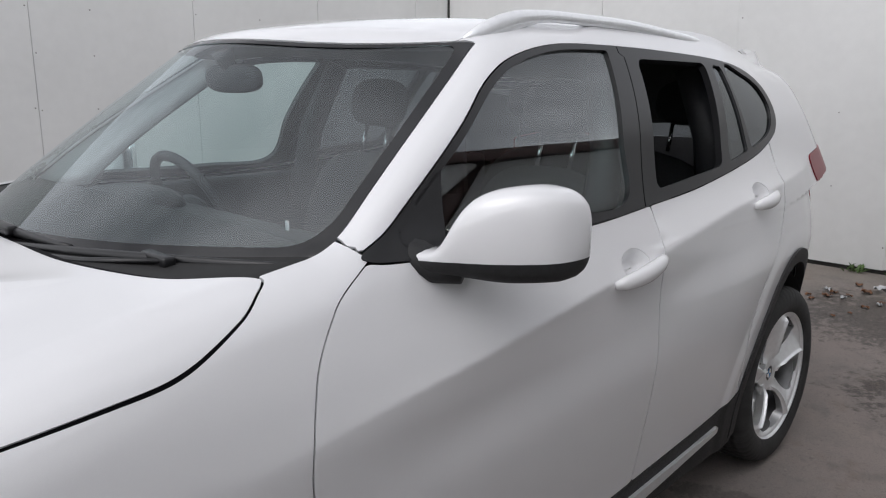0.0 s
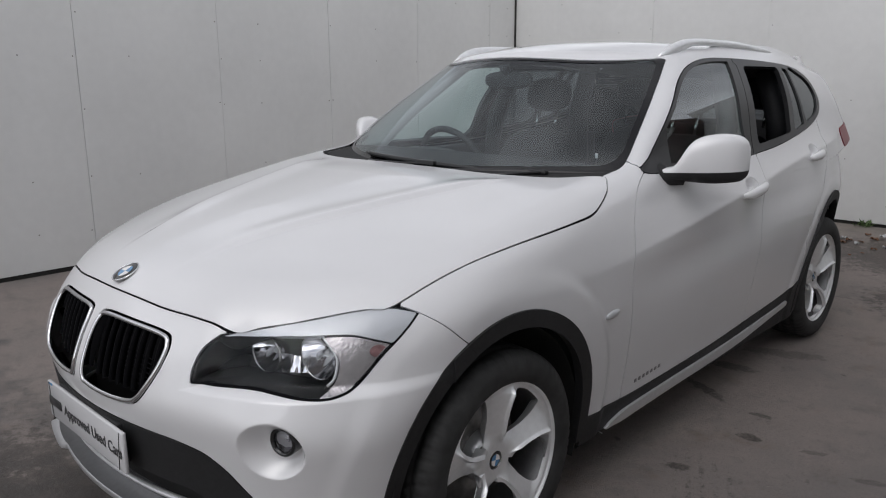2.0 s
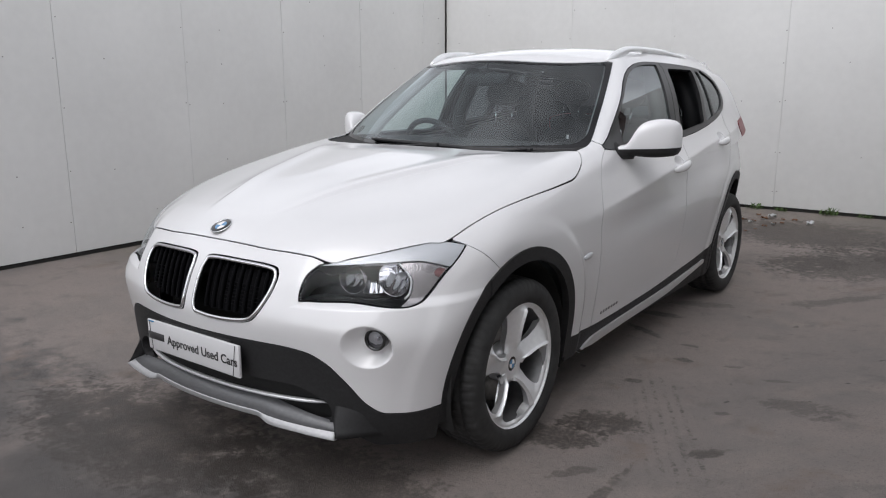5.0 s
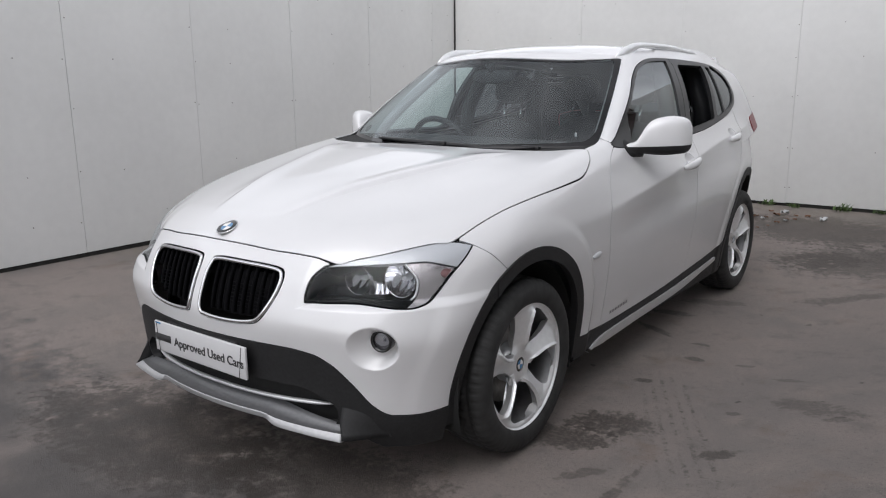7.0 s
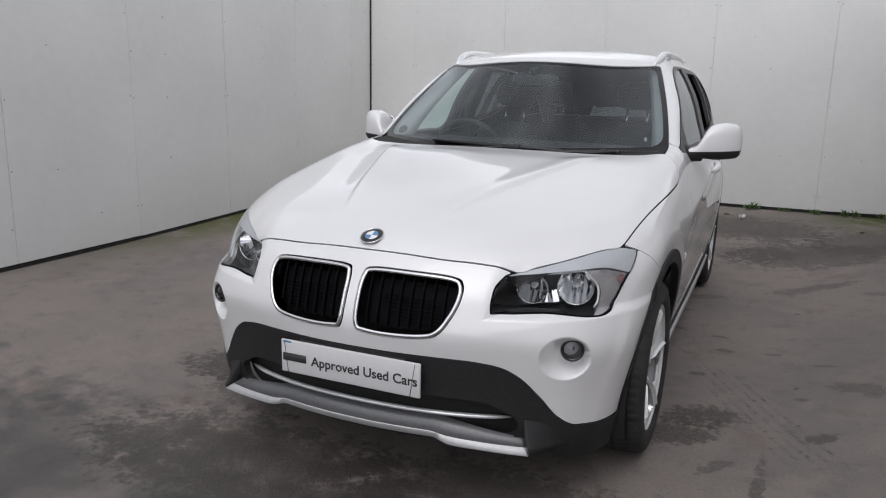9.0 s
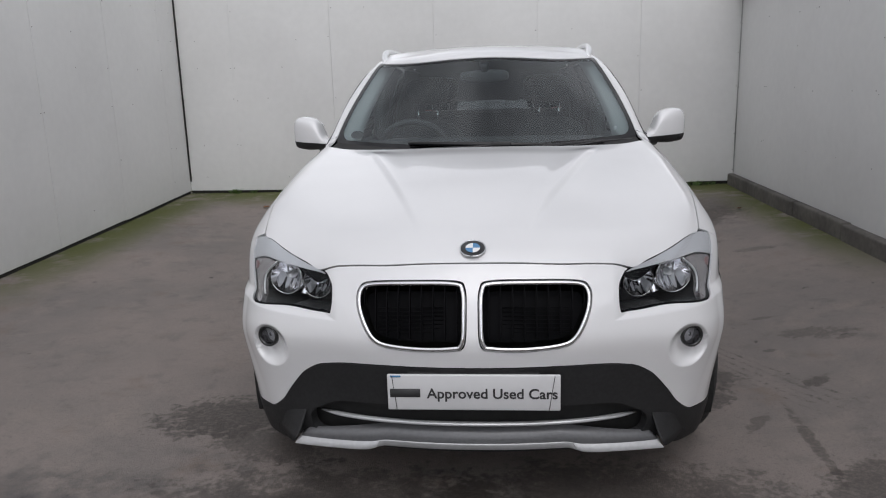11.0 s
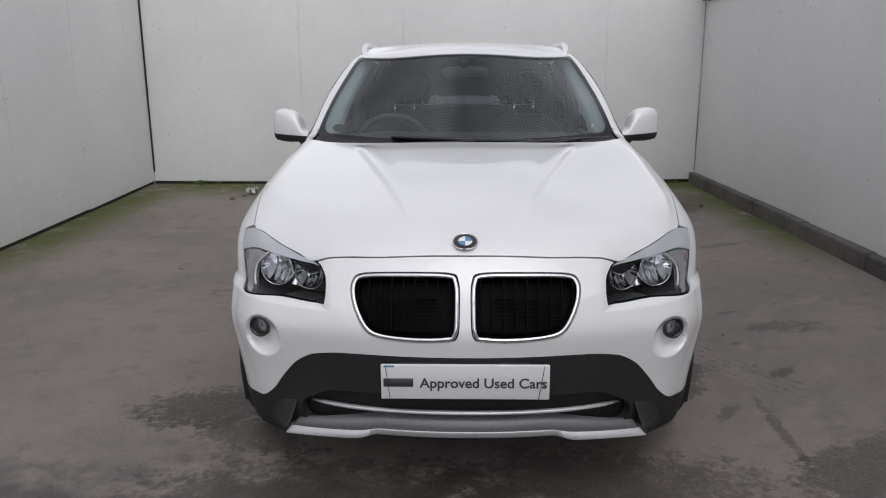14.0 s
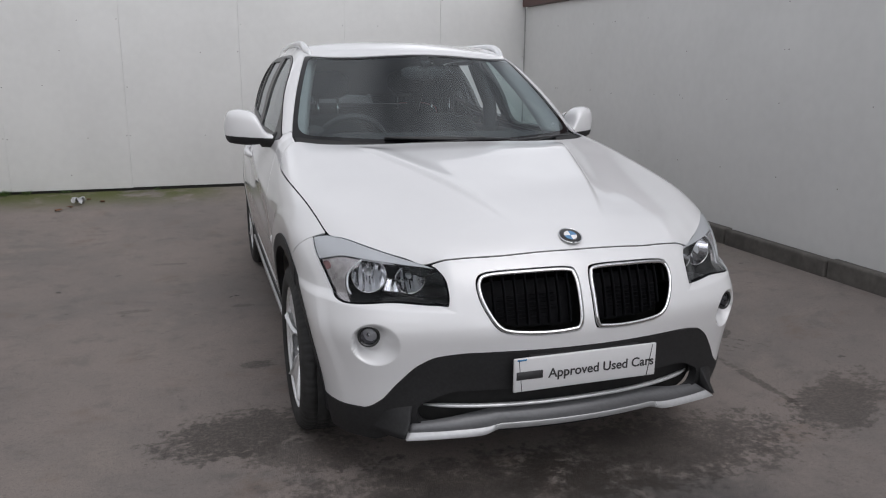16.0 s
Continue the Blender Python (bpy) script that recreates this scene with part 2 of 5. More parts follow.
# ---------------------------------------------------------------- light
world = bpy.data.worlds.new("overcast sky")
scene.world = world
world.use_nodes = True
wn, wl = world.node_tree.nodes, world.node_tree.links
wn.clear()
w_out, w_bg, w_sky = wn.new("ShaderNodeOutputWorld"), wn.new("ShaderNodeBackground"), wn.new("ShaderNodeTexSky")
w_sky.sky_type, w_sky.sun_disc = "NISHITA", False
w_sky.sun_elevation, w_sky.sun_rotation = radians(57), radians(164)
w_grey, w_coord, w_cloud, w_ramp, w_mul = (wn.new("ShaderNode" + k) for k in ("HueSaturation", "TexCoord", "TexNoise", "ValToRGB", "Mix"))
w_grey.inputs["Saturation"].default_value = 0.10
w_cloud.inputs["Scale"].default_value, w_cloud.inputs["Detail"].default_value, w_cloud.inputs["Roughness"].default_value = 2.2, 5, 0.55
w_ramp.color_ramp.elements[0].position, w_ramp.color_ramp.elements[0].color = 0.38, (0.58, 0.59, 0.61, 1)
w_ramp.color_ramp.elements[1].position, w_ramp.color_ramp.elements[1].color = 0.62, (1.42, 1.42, 1.42, 1)
w_mul.data_type, w_mul.blend_type = "RGBA", "MULTIPLY"
w_mul.inputs["Factor"].default_value = 1.0
wl.new(w_sky.outputs["Color"], w_grey.inputs["Color"])
wl.new(w_coord.outputs["Generated"], w_cloud.inputs["Vector"])
wl.new(w_cloud.outputs["Fac"], w_ramp.inputs["Fac"])
wl.new(w_grey.outputs["Color"], w_mul.inputs["A"])
wl.new(w_ramp.outputs["Color"], w_mul.inputs["B"])
# an overcast dome, a little brighter at the zenith
w_xyz, w_grad, w_dome = wn.new("ShaderNodeSeparateXYZ"), wn.new("ShaderNodeMapRange"), wn.new("ShaderNodeMix")
w_grad.inputs["From Min"].default_value, w_grad.inputs["From Max"].default_value = 0.0, 1.0
w_grad.inputs["To Min"].default_value, w_grad.inputs["To Max"].default_value = 1.0, 1.04
w_dome.data_type, w_dome.blend_type = "RGBA", "MULTIPLY"
w_dome.inputs["Factor"].default_value = 1.0
wl.new(w_coord.outputs["Generated"], w_xyz.inputs["Vector"])
wl.new(w_xyz.outputs["Z"], w_grad.inputs["Value"])
wl.new(w_mul.outputs["Result"], w_dome.inputs["A"])
wl.new(w_grad.outputs["Result"], w_dome.inputs["B"])
wl.new(w_dome.outputs["Result"], w_bg.inputs["Color"])
w_bg.inputs["Strength"].default_value = 0.272
wl.new(w_bg.outputs["Background"], w_out.inputs["Surface"])
sun_lamp = bpy.data.lights.new("sun", "SUN")
sun_lamp.energy, sun_lamp.angle, sun_lamp.color = 0.5, radians(40), (1.0, 0.97, 0.93)
new("sun", sun_lamp).matrix_world = look((1.5, -5.3, 8.5), (0, 0, 0))

# ---------------------------------------------------------------- materials
def material(name, colour, rough=0.5, metal=0.0, coat=0.0, spread=0.0, grain=40.0, bump=0.0, bump_scale=200.0, blotch=0.0, blotch_scale=2.0):
    """A Principled surface whose colour varies at two scales, with fine relief."""
    m = bpy.data.materials.new(name)
    m.use_nodes = True
    n, l = m.node_tree.nodes, m.node_tree.links
    b = n["Principled BSDF"]
    b.inputs["Roughness"].default_value, b.inputs["Metallic"].default_value, b.inputs["Coat Weight"].default_value = rough, metal, coat
    b.inputs["Coat Roughness"].default_value = 0.04
    b.inputs["Base Color"].default_value = (*colour, 1)
    coord = n.new("ShaderNodeTexCoord").outputs["Object"]
    colour_out = None
    for amount, scale in ((spread, grain), (blotch, blotch_scale)):
        if amount:
            t, mix, ramp = n.new("ShaderNodeTexNoise"), n.new("ShaderNodeMix"), n.new("ShaderNodeMapRange")
            t.inputs["Scale"].default_value, t.inputs["Detail"].default_value = scale, 6
            ramp.inputs["From Min"].default_value, ramp.inputs["From Max"].default_value = 0.3, 0.7
            ramp.inputs["To Min"].default_value, ramp.inputs["To Max"].default_value = 1 - amount, 1 + amount
            mix.data_type, mix.blend_type = "RGBA", "MULTIPLY"
            mix.inputs["Factor"].default_value = 1
            l.new(coord, t.inputs["Vector"])
            l.new(t.outputs["Fac"], ramp.inputs["Value"])
            if colour_out is None:
                mix.inputs["A"].default_value = (*colour, 1)
            else:
                l.new(colour_out, mix.inputs["A"])
            l.new(ramp.outputs["Result"], mix.inputs["B"])
            colour_out = mix.outputs["Result"]
    if colour_out is not None:
        l.new(colour_out, b.inputs["Base Color"])
    if bump:
        t, bp = n.new("ShaderNodeTexNoise"), n.new("ShaderNodeBump")
        t.inputs["Scale"].default_value, t.inputs["Detail"].default_value = bump_scale, 4
        bp.inputs["Strength"].default_value, bp.inputs["Distance"].default_value = bump, 0.002
        l.new(coord, t.inputs["Vector"])
        l.new(t.outputs["Fac"], bp.inputs["Height"])
        l.new(bp.outputs["Normal"], b.inputs["Normal"])
    return m


def glass(name, tint, base=0.08):
    """A thin pane: what is behind it shows through tinted, gloss grows towards grazing angles."""
    m = bpy.data.materials.new(name)
    m.use_nodes = True
    n, l = m.node_tree.nodes, m.node_tree.links
    n.clear()
    out, mix, clear, gloss, fres = (n.new("ShaderNode" + k) for k in ("OutputMaterial", "MixShader", "BsdfTransparent", "BsdfGlossy", "LayerWeight"))
    power, add = n.new("ShaderNodeMath"), n.new("ShaderNodeMath")
    power.operation, add.operation = "POWER", "MULTIPLY_ADD"
    clear.inputs["Color"].default_value = (*tint, 1)
    gloss.inputs["Color"].default_value = (0.95, 0.985, 1.0, 1)
    gloss.inputs["Roughness"].default_value, fres.inputs["Blend"].default_value = 0.01, 0.5
    power.inputs[1].default_value = 5.0
    add.inputs[1].default_value, add.inputs[2].default_value = 1 - base, base
    l.new(fres.outputs["Facing"], power.inputs[0])
    l.new(power.outputs["Value"], add.inputs[0])
    l.new(add.outputs["Value"], mix.inputs["Fac"])
    l.new(clear.outputs["BSDF"], mix.inputs[1])
    l.new(gloss.outputs["BSDF"], mix.inputs[2])
    l.new(mix.outputs["Shader"], out.inputs["Surface"])
    return m


PAINT = material("white pearl paint", (0.74, 0.74, 0.75), 0.42, 0.05, 1.0, 0.02, 900, 0.0, blotch=0.015, blotch_scale=3)
PAINT.node_tree.nodes["Principled BSDF"].inputs["Coat IOR"].default_value = 1.65
PAINT.node_tree.nodes["Principled BSDF"].inputs["Coat Roughness"].default_value = 0.02
BLACK_TRIM = material("black window trim", (0.009, 0.009, 0.010), 0.34, spread=0.1, grain=60)
FRIT = material("black screen print", (0.006, 0.006, 0.007), 0.05)
PLASTIC = material("black grained plastic", (0.018, 0.018, 0.019), 0.6, spread=0.2, grain=90, bump=0.25, bump_scale=900, blotch=0.15, blotch_scale=6)
PLASTIC.node_tree.nodes["Principled BSDF"].inputs["Specular IOR Level"].default_value = 0.38
DARK = material("dark underbody", (0.012, 0.012, 0.012), 0.8, spread=0.2)
RUBBER = material("tyre rubber", (0.025, 0.025, 0.025), 0.75, spread=0.25, grain=30, bump=0.2, bump_scale=400, blotch=0.25, blotch_scale=8)
ALLOY = material("silver alloy", (0.86, 0.87, 0.88), 0.34, 0.55, 0.5, 0.04, 50)
SILVER = material("satin silver plastic", (0.66, 0.67, 0.68), 0.30, 0.5, 0.3, 0.05, 80)
CHROME = material("chrome", (0.72, 0.72, 0.73), 0.06, 1.0)
# darker than the rim face: shade behind the spokes is in this colour
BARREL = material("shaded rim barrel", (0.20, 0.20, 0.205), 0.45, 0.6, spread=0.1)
STEEL = material("worn brake steel", (0.25, 0.24, 0.23), 0.45, 0.9, spread=0.2)
GLOSS_BLACK = material("gloss black", (0.012, 0.012, 0.013), 0.08, 0.0, 0.5)
LAMP_SILVER = material("lamp reflector", (0.74, 0.74, 0.76), 0.08, 1.0, bump=0.10, bump_scale=60)
FOG_SILVER = material("dim fog reflector", (0.24, 0.24, 0.25), 0.08, 1.0)
# colour of the pink reflection drawn on the indicators
ROSE_GLINT = material("rose glint tint", (0.26, 0.14, 0.14), 0.3, 0.3, spread=0.3, grain=60)
BROW = material("pale lamp brow", (0.56, 0.57, 0.59), 0.28, 0.25, 0.4)
RED = material("red tail lens", (0.20, 0.004, 0.014), 0.3, 0.0, 0.0)
AMBER = material("smoky faceted lens", (0.50, 0.47, 0.47), 0.14, 0.8, 0.3, 0.15, 60, 1.0, 120, 0.14, 16)
LAMP_BLACK = material("satin black lamp frame", (0.012, 0.012, 0.013), 0.5)
# skid plate's upper face: the overhang's shade and dark reflection put into the colour
SKID_SHADED = material("shaded satin skid paint", (0.15, 0.152, 0.158), 0.42, 0.3, 0.1, 0.08, 70)
SKID_LIP = material("silver satin skid paint", (0.49, 0.495, 0.505), 0.40, 0.3, 0.1, 0.06, 70)
GRILLE = material("deep black grille", (0.005, 0.005, 0.006), 0.6)
GRILLE.node_tree.nodes["Principled BSDF"].inputs["Specular IOR Level"].default_value = 0.08
GRILLE.node_tree.nodes["Principled BSDF"].inputs["Specular IOR Level"].default_value = 0.06
SCREEN = glass("windscreen glass", (0.80, 0.89, 0.90), 0.108)
SIDE_GLASS = glass("green tinted side glass", (0.80, 0.93, 0.91), 0.15)
SMOKY = glass("clear fog lens", (0.62, 0.62, 0.64), 0.05)
PRIVACY = glass("dark privacy glass", (0.13, 0.14, 0.15), 0.09)
LENS = glass("clear lamp lens", (0.94, 0.95, 0.96), 0.02)
PLATE = material("white number plate", (0.62, 0.62, 0.63), 0.25, 0, 0.5, 0.01, 50)
INK = material("black ink", (0.035, 0.035, 0.037), 0.4)
BLUE = material("enamel blue", (0.07, 0.22, 0.42), 0.15, 0, 1)
WHITE = material("enamel white", (0.8, 0.8, 0.8), 0.15, 0, 1)
CLOTH = material("dark seat cloth", (0.017, 0.017, 0.019), 0.8, spread=0.25, grain=120, bump=0.3, bump_scale=300)
DASH = material("charcoal dashboard", (0.022, 0.022, 0.024), 0.55, spread=0.15, grain=90, bump=0.2, bump_scale=500)
PILLAR_CLOTH = material("pale grey pillar trim", (0.36, 0.37, 0.37), 0.8, spread=0.06, grain=100)
LINER = material("grey roof lining", (0.11, 0.11, 0.11), 0.9, spread=0.08, grain=100)
PANEL = material("light grey wall panel", (0.62, 0.62, 0.61), 0.5, 0, 0.0, 0.02, 14, 0.05, 30, 0.045, 1.1)
SEAM = material("grey joint sealant", (0.40, 0.40, 0.39), 0.7, spread=0.3, grain=3, blotch=0.4, blotch_scale=1.7)
FOOT = material("black wall foot", (0.02, 0.02, 0.018), 0.9, spread=0.3, grain=12)
SCREW = material("dull screw head", (0.26, 0.25, 0.24), 0.5, 0.6, spread=0.3)
CONCRETE = material("weathered concrete", (0.095, 0.088, 0.08), 0.9, spread=0.18, grain=22, bump=0.6, bump_scale=60, blotch=0.35, blotch_scale=2.5)
FASCIA = material("red brown fascia", (0.07, 0.026, 0.021), 0.5, spread=0.15)
WEED = material("weed leaf", (0.06, 0.11, 0.025), 0.6, spread=0.4, grain=9)
DEAD = material("dead brown leaf", (0.13, 0.06, 0.03), 0.8, spread=0.4, grain=12)
FILM = material("crumpled white plastic", (0.48, 0.49, 0.50), 0.35, spread=0.1)
GREYBAR = material("grey badge metal", (0.22, 0.22, 0.23), 0.3, 0.7)


def ground_material():
    m = bpy.data.materials.new("stained tarmac")
    m.use_nodes = True
    n, l = m.node_tree.nodes, m.node_tree.links
    b = n["Principled BSDF"]
    at = n.new("ShaderNodeTexCoord").outputs["Object"]

    def noise_at(scale, detail=8, rough=0.6, stretch=(1, 1, 1)):
        mp, t = n.new("ShaderNodeMapping"), n.new("ShaderNodeTexNoise")
        mp.inputs["Scale"].default_value = stretch
        t.inputs["Scale"].default_value, t.inputs["Detail"].default_value, t.inputs["Roughness"].default_value = scale, detail, rough
        l.new(at, mp.inputs["Vector"])
        l.new(mp.outputs["Vector"], t.inputs["Vector"])
        return t.outputs["Fac"]

    def span(value, a, c, lo=0.0, hi=1.0):
        r = n.new("ShaderNodeMapRange")
        r.interpolation_type = "SMOOTHSTEP"
        for key, val in (("From Min", a), ("From Max", c), ("To Min", lo), ("To Max", hi)):
            r.inputs[key].default_value = val
        l.new(value, r.inputs["Value"])
        return r.outputs["Result"]

    def math_of(kind, a, c):
        k = n.new("ShaderNodeMath")
        k.operation = kind
        for slot, val in zip(k.inputs, (a, c)):
            if isinstance(val, (int, float)):
                slot.default_value = val
            else:
                l.new(val, slot)
        return k.outputs["Value"]

    def blend(base, colour, fac):
        k = n.new("ShaderNodeMix")
        k.data_type = "RGBA"
        l.new(fac, k.inputs["Factor"])
        if isinstance(base, tuple):
            k.inputs["A"].default_value = (*base, 1)
        else:
            l.new(base, k.inputs["A"])
        k.inputs["B"].default_value = (*colour, 1)
        return k.outputs["Result"]

    split = n.new("ShaderNodeSeparateXYZ")
    l.new(at, split.inputs["Vector"])
    px, py = split.outputs["X"], split.outputs["Y"]
    ragged, fine, patchy, crumbs = noise_at(7.5), noise_at(34, 6), noise_at(19, 7, 0.7), noise_at(75, 5, 0.7)
    colour = blend((0.232, 0.198, 0.181), (0.178, 0.159, 0.149), span(noise_at(0.9), 0.38, 0.66))
    colour = blend(colour, (0.243, 0.208, 0.186), span(noise_at(1.7, 6), 0.52, 0.75))
    colour = blend(colour, (0.11, 0.102, 0.098), span(noise_at(260, 3), 0.52, 0.70, 0, 0.8))
    colour = blend(colour, (0.105, 0.096, 0.092), span(noise_at(6.5, 9, 0.68), 0.50, 0.72, 0, 0.5))
    colour = blend(colour, (0.26, 0.225, 0.20), span(noise_at(48, 5, 0.7), 0.56, 0.74, 0, 0.35))
    colour = blend(colour, (0.30, 0.265, 0.24), span(noise_at(190, 2), 0.66, 0.78, 0, 0.5))
    colour = blend(colour, (0.085, 0.075, 0.070), span(noise_at(85, 5, 0.7), 0.54, 0.70, 0, 0.6))
    colour = blend(colour, (0.36, 0.32, 0.29), span(noise_at(120, 2), 0.69, 0.76, 0, 0.7))
    colour = blend(colour, (0.15, 0.105, 0.080), span(noise_at(3.1, 7, 0.65), 0.55, 0.72, 0, 0.45))
    # damp, dirty stretch in front of the wheels and along the way in, with painted bumper shade
    damp = math_of("MULTIPLY", span(math_of("ADD", py, math_of("MULTIPLY", ragged, 2.0)), -0.75, -1.35), span(noise_at(1.6, 9), 0.22, 0.56))
    damp = math_of("MULTIPLY", damp, span(math_of("ADD", px, math_of("MULTIPLY", fine, 1.0)), 1.7, 0.7))
    # dark specks
    specks = math_of("MULTIPLY", span(noise_at(8.5, 3), 0.675, 0.725), span(noise_at(0.8, 3), 0.42, 0.6))
    colour = blend(colour, (0.045, 0.041, 0.039), math_of("MULTIPLY", specks, 0.8))
    # scuffed tyre tracks: thin ragged streaks
    wave = math_of("SINE", math_of("ADD", math_of("MULTIPLY", math_of("SUBTRACT", px, math_of("MULTIPLY", py, -0.50)), 120.0), math_of("MULTIPLY", ragged, 2.6)), 0.0)
    lane = math_of("MULTIPLY", span(math_of("ABSOLUTE", math_of("SUBTRACT", math_of("ADD", px, math_of("MULTIPLY", py, 0.50)), 0.80), 0.0), 0.16, 0.09), math_of("MULTIPLY", span(py, -1.45, -1.2), span(py, -0.25, -0.5)))
    tracks = math_of("MULTIPLY", math_of("MULTIPLY", span(wave, -0.1, 0.9), lane), math_of("MULTIPLY", span(patchy, 0.42, 0.60), span(noise_at(70, 4, 0.7), 0.40, 0.58)))
    colour = blend(colour, (0.060, 0.055, 0.050), math_of("MULTIPLY", tracks, 0.75))
    colour = blend(colour, (0.060, 0.056, 0.055), math_of("MULTIPLY", damp, 0.86))
    wet = damp
    # single stains and the car's painted shade: centre, half sizes, turn, strength
    for sx, sy, a, c, turn, strength in STAINS_AND_SHADE:
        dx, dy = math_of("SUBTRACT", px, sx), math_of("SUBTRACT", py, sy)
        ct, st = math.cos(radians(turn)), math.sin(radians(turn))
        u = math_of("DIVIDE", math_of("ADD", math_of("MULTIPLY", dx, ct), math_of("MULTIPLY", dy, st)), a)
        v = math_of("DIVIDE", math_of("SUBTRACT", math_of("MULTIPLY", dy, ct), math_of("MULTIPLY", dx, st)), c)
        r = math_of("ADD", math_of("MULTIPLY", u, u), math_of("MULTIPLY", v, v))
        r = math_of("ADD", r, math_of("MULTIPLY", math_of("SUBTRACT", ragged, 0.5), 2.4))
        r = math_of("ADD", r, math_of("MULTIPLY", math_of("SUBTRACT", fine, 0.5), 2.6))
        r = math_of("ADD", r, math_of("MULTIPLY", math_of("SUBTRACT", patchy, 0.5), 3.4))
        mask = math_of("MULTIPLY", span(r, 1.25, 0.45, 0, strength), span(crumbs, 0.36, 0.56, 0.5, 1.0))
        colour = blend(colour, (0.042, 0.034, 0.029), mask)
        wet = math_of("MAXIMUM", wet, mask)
    # moss creeping out from the wall feet
    edge = math_of("MAXIMUM", math_of("MAXIMUM", span(px, -2.8, -3.4), math_of("MULTIPLY", span(py, 3.1, 3.9), span(math_of("ABSOLUTE", math_of("SUBTRACT", px, 0.35), 0.0), 1.0, 1.7, 0.12, 1.0))), math_of("MULTIPLY", span(px, 2.05, 2.46), span(py, -1.2, 1.8)))
    moss = math_of("MULTIPLY", edge, span(noise_at(2.6, 9, 0.7), 0.33, 0.52))
    moss = math_of("MULTIPLY", moss, span(py, -1.0, 1.6))
    colour = blend(colour, (0.072, 0.084, 0.014), math_of("MULTIPLY", moss, 0.95))
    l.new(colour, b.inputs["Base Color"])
    l.new(span(wet, 0.0, 1.0, 0.85, 0.55), b.inputs["Roughness"])
    bp, h = n.new("ShaderNodeBump"), math_of("ADD", noise_at(230, 3), math_of("MULTIPLY", noise_at(30, 5), 1.2))
    bp.inputs["Strength"].default_value, bp.inputs["Distance"].default_value = 0.65, 0.006
    l.new(h, bp.inputs["Height"])
    l.new(bp.outputs["Normal"], b.inputs["Normal"])
    return m


# the wide pair at y -2.0 and -2.15 paints car shade over damp ground
STAINS_AND_SHADE = [(1.655, -0.52, 0.18, 0.075, -12, 0.65), (-1.06, -1.39, 0.34, 0.20, 10, 0.95), (-0.85, -1.62, 0.30, 0.14, -20, 0.7), (1.01, -0.98, 0.17, 0.11, 25, 0.9), (0.90, -1.20, 0.20, 0.10, 20, 0.85),
          (1.46, -1.07, 0.08, 0.04, 35, 0.85), (1.10, -1.42, 0.10, 0.03, 50, 0.6), (0.70, 0.26, 0.15, 0.03, -30, 0.9), (0.66, 0.62, 0.13, 0.045, 10, 0.8), (-0.94, -0.68, 0.09, 0.05, 0, 0.8), (-0.95, 0.30, 0.07, 0.03, 0, 0.6),
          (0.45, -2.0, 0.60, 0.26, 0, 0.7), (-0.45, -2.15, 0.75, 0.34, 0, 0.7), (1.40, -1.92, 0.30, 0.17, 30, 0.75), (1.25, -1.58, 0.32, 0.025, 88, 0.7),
          (0.9, 3.2, 0.75, 0.45, 0, 0.9), (1.55, 2.45, 0.75, 0.40, 15, 0.8), (1.12, 2.35, 0.30, 0.20, 40, 0.7), (1.47, 1.40, 0.28, 0.09, 30, 0.7), (1.9, 1.2, 0.16, 0.05, -10, 0.6), (1.95, 2.9, 0.5, 0.5, 0, 0.7),
          (-1.6, 0.35, 0.12, 0.035, 5, 0.5), (-1.39, 1.46, 0.12, 0.035, 0, 0.5), (1.03, -0.07, 0.05, 0.03, 0, 0.9), (0.93, -0.48, 0.05, 0.025, 20, 0.9), (1.27, -0.05, 0.05, 0.018, 15, 0.6),
          (1.50, -0.20, 0.06, 0.02, 0, 0.6), (1.40, -0.66, 0.03, 0.02, 0, 0.8), (1.78, -0.62, 0.06, 0.03, 20, 0.7), (0.98, 0.16, 0.05, 0.018, 0, 0.8), (0.80, 0.98, 0.20, 0.06, 20, 0.6)]
TARMAC = ground_material()

# ---------------------------------------------------------------- the yard
WEST, EAST, NORTH, SOUTH = -3.5, 2.56, 4.06, -9.0


def rise(x, y):
    """The ground: level under the car, climbing gently towards the wall feet."""
    west = (0.07 + 0.08 * ease(y, -0.5, 4.0)) * ease(-x, 1.2, 3.5)
    return smax(smax(west, 0.185 * ease(x, 0.95, 2.5), 0.03), 0.175 * ease(y, 1.4, 4.06), 0.03) - 0.015


def steps(lo, hi, fine, far):
    near = np.arange(lo, hi + 1e-6, fine)
    out = np.geomspace(1, far, 14)
    return np.concatenate([lo - out[::-1], near, hi + out])


gx, gy = steps(-6, 6, 0.12, 600), steps(-9, 7, 0.12, 600)
GX, GY = np.meshgrid(gx, gy, indexing="ij")
gv, gq, _ = sheet(np.stack([GX, GY, rise(GX, GY)], -1))
ground_mesh = bpy.data.meshes.new("ground")
ground_mesh.from_pydata(gv.tolist(), [], gq.tolist())
ground_mesh.polygons.foreach_set("use_smooth", [True] * len(gq))
part("ground", ground_mesh, TARMAC, None, "damp brown-grey tarmac yard with dark stains, moss and painted car shade", kind="structure")


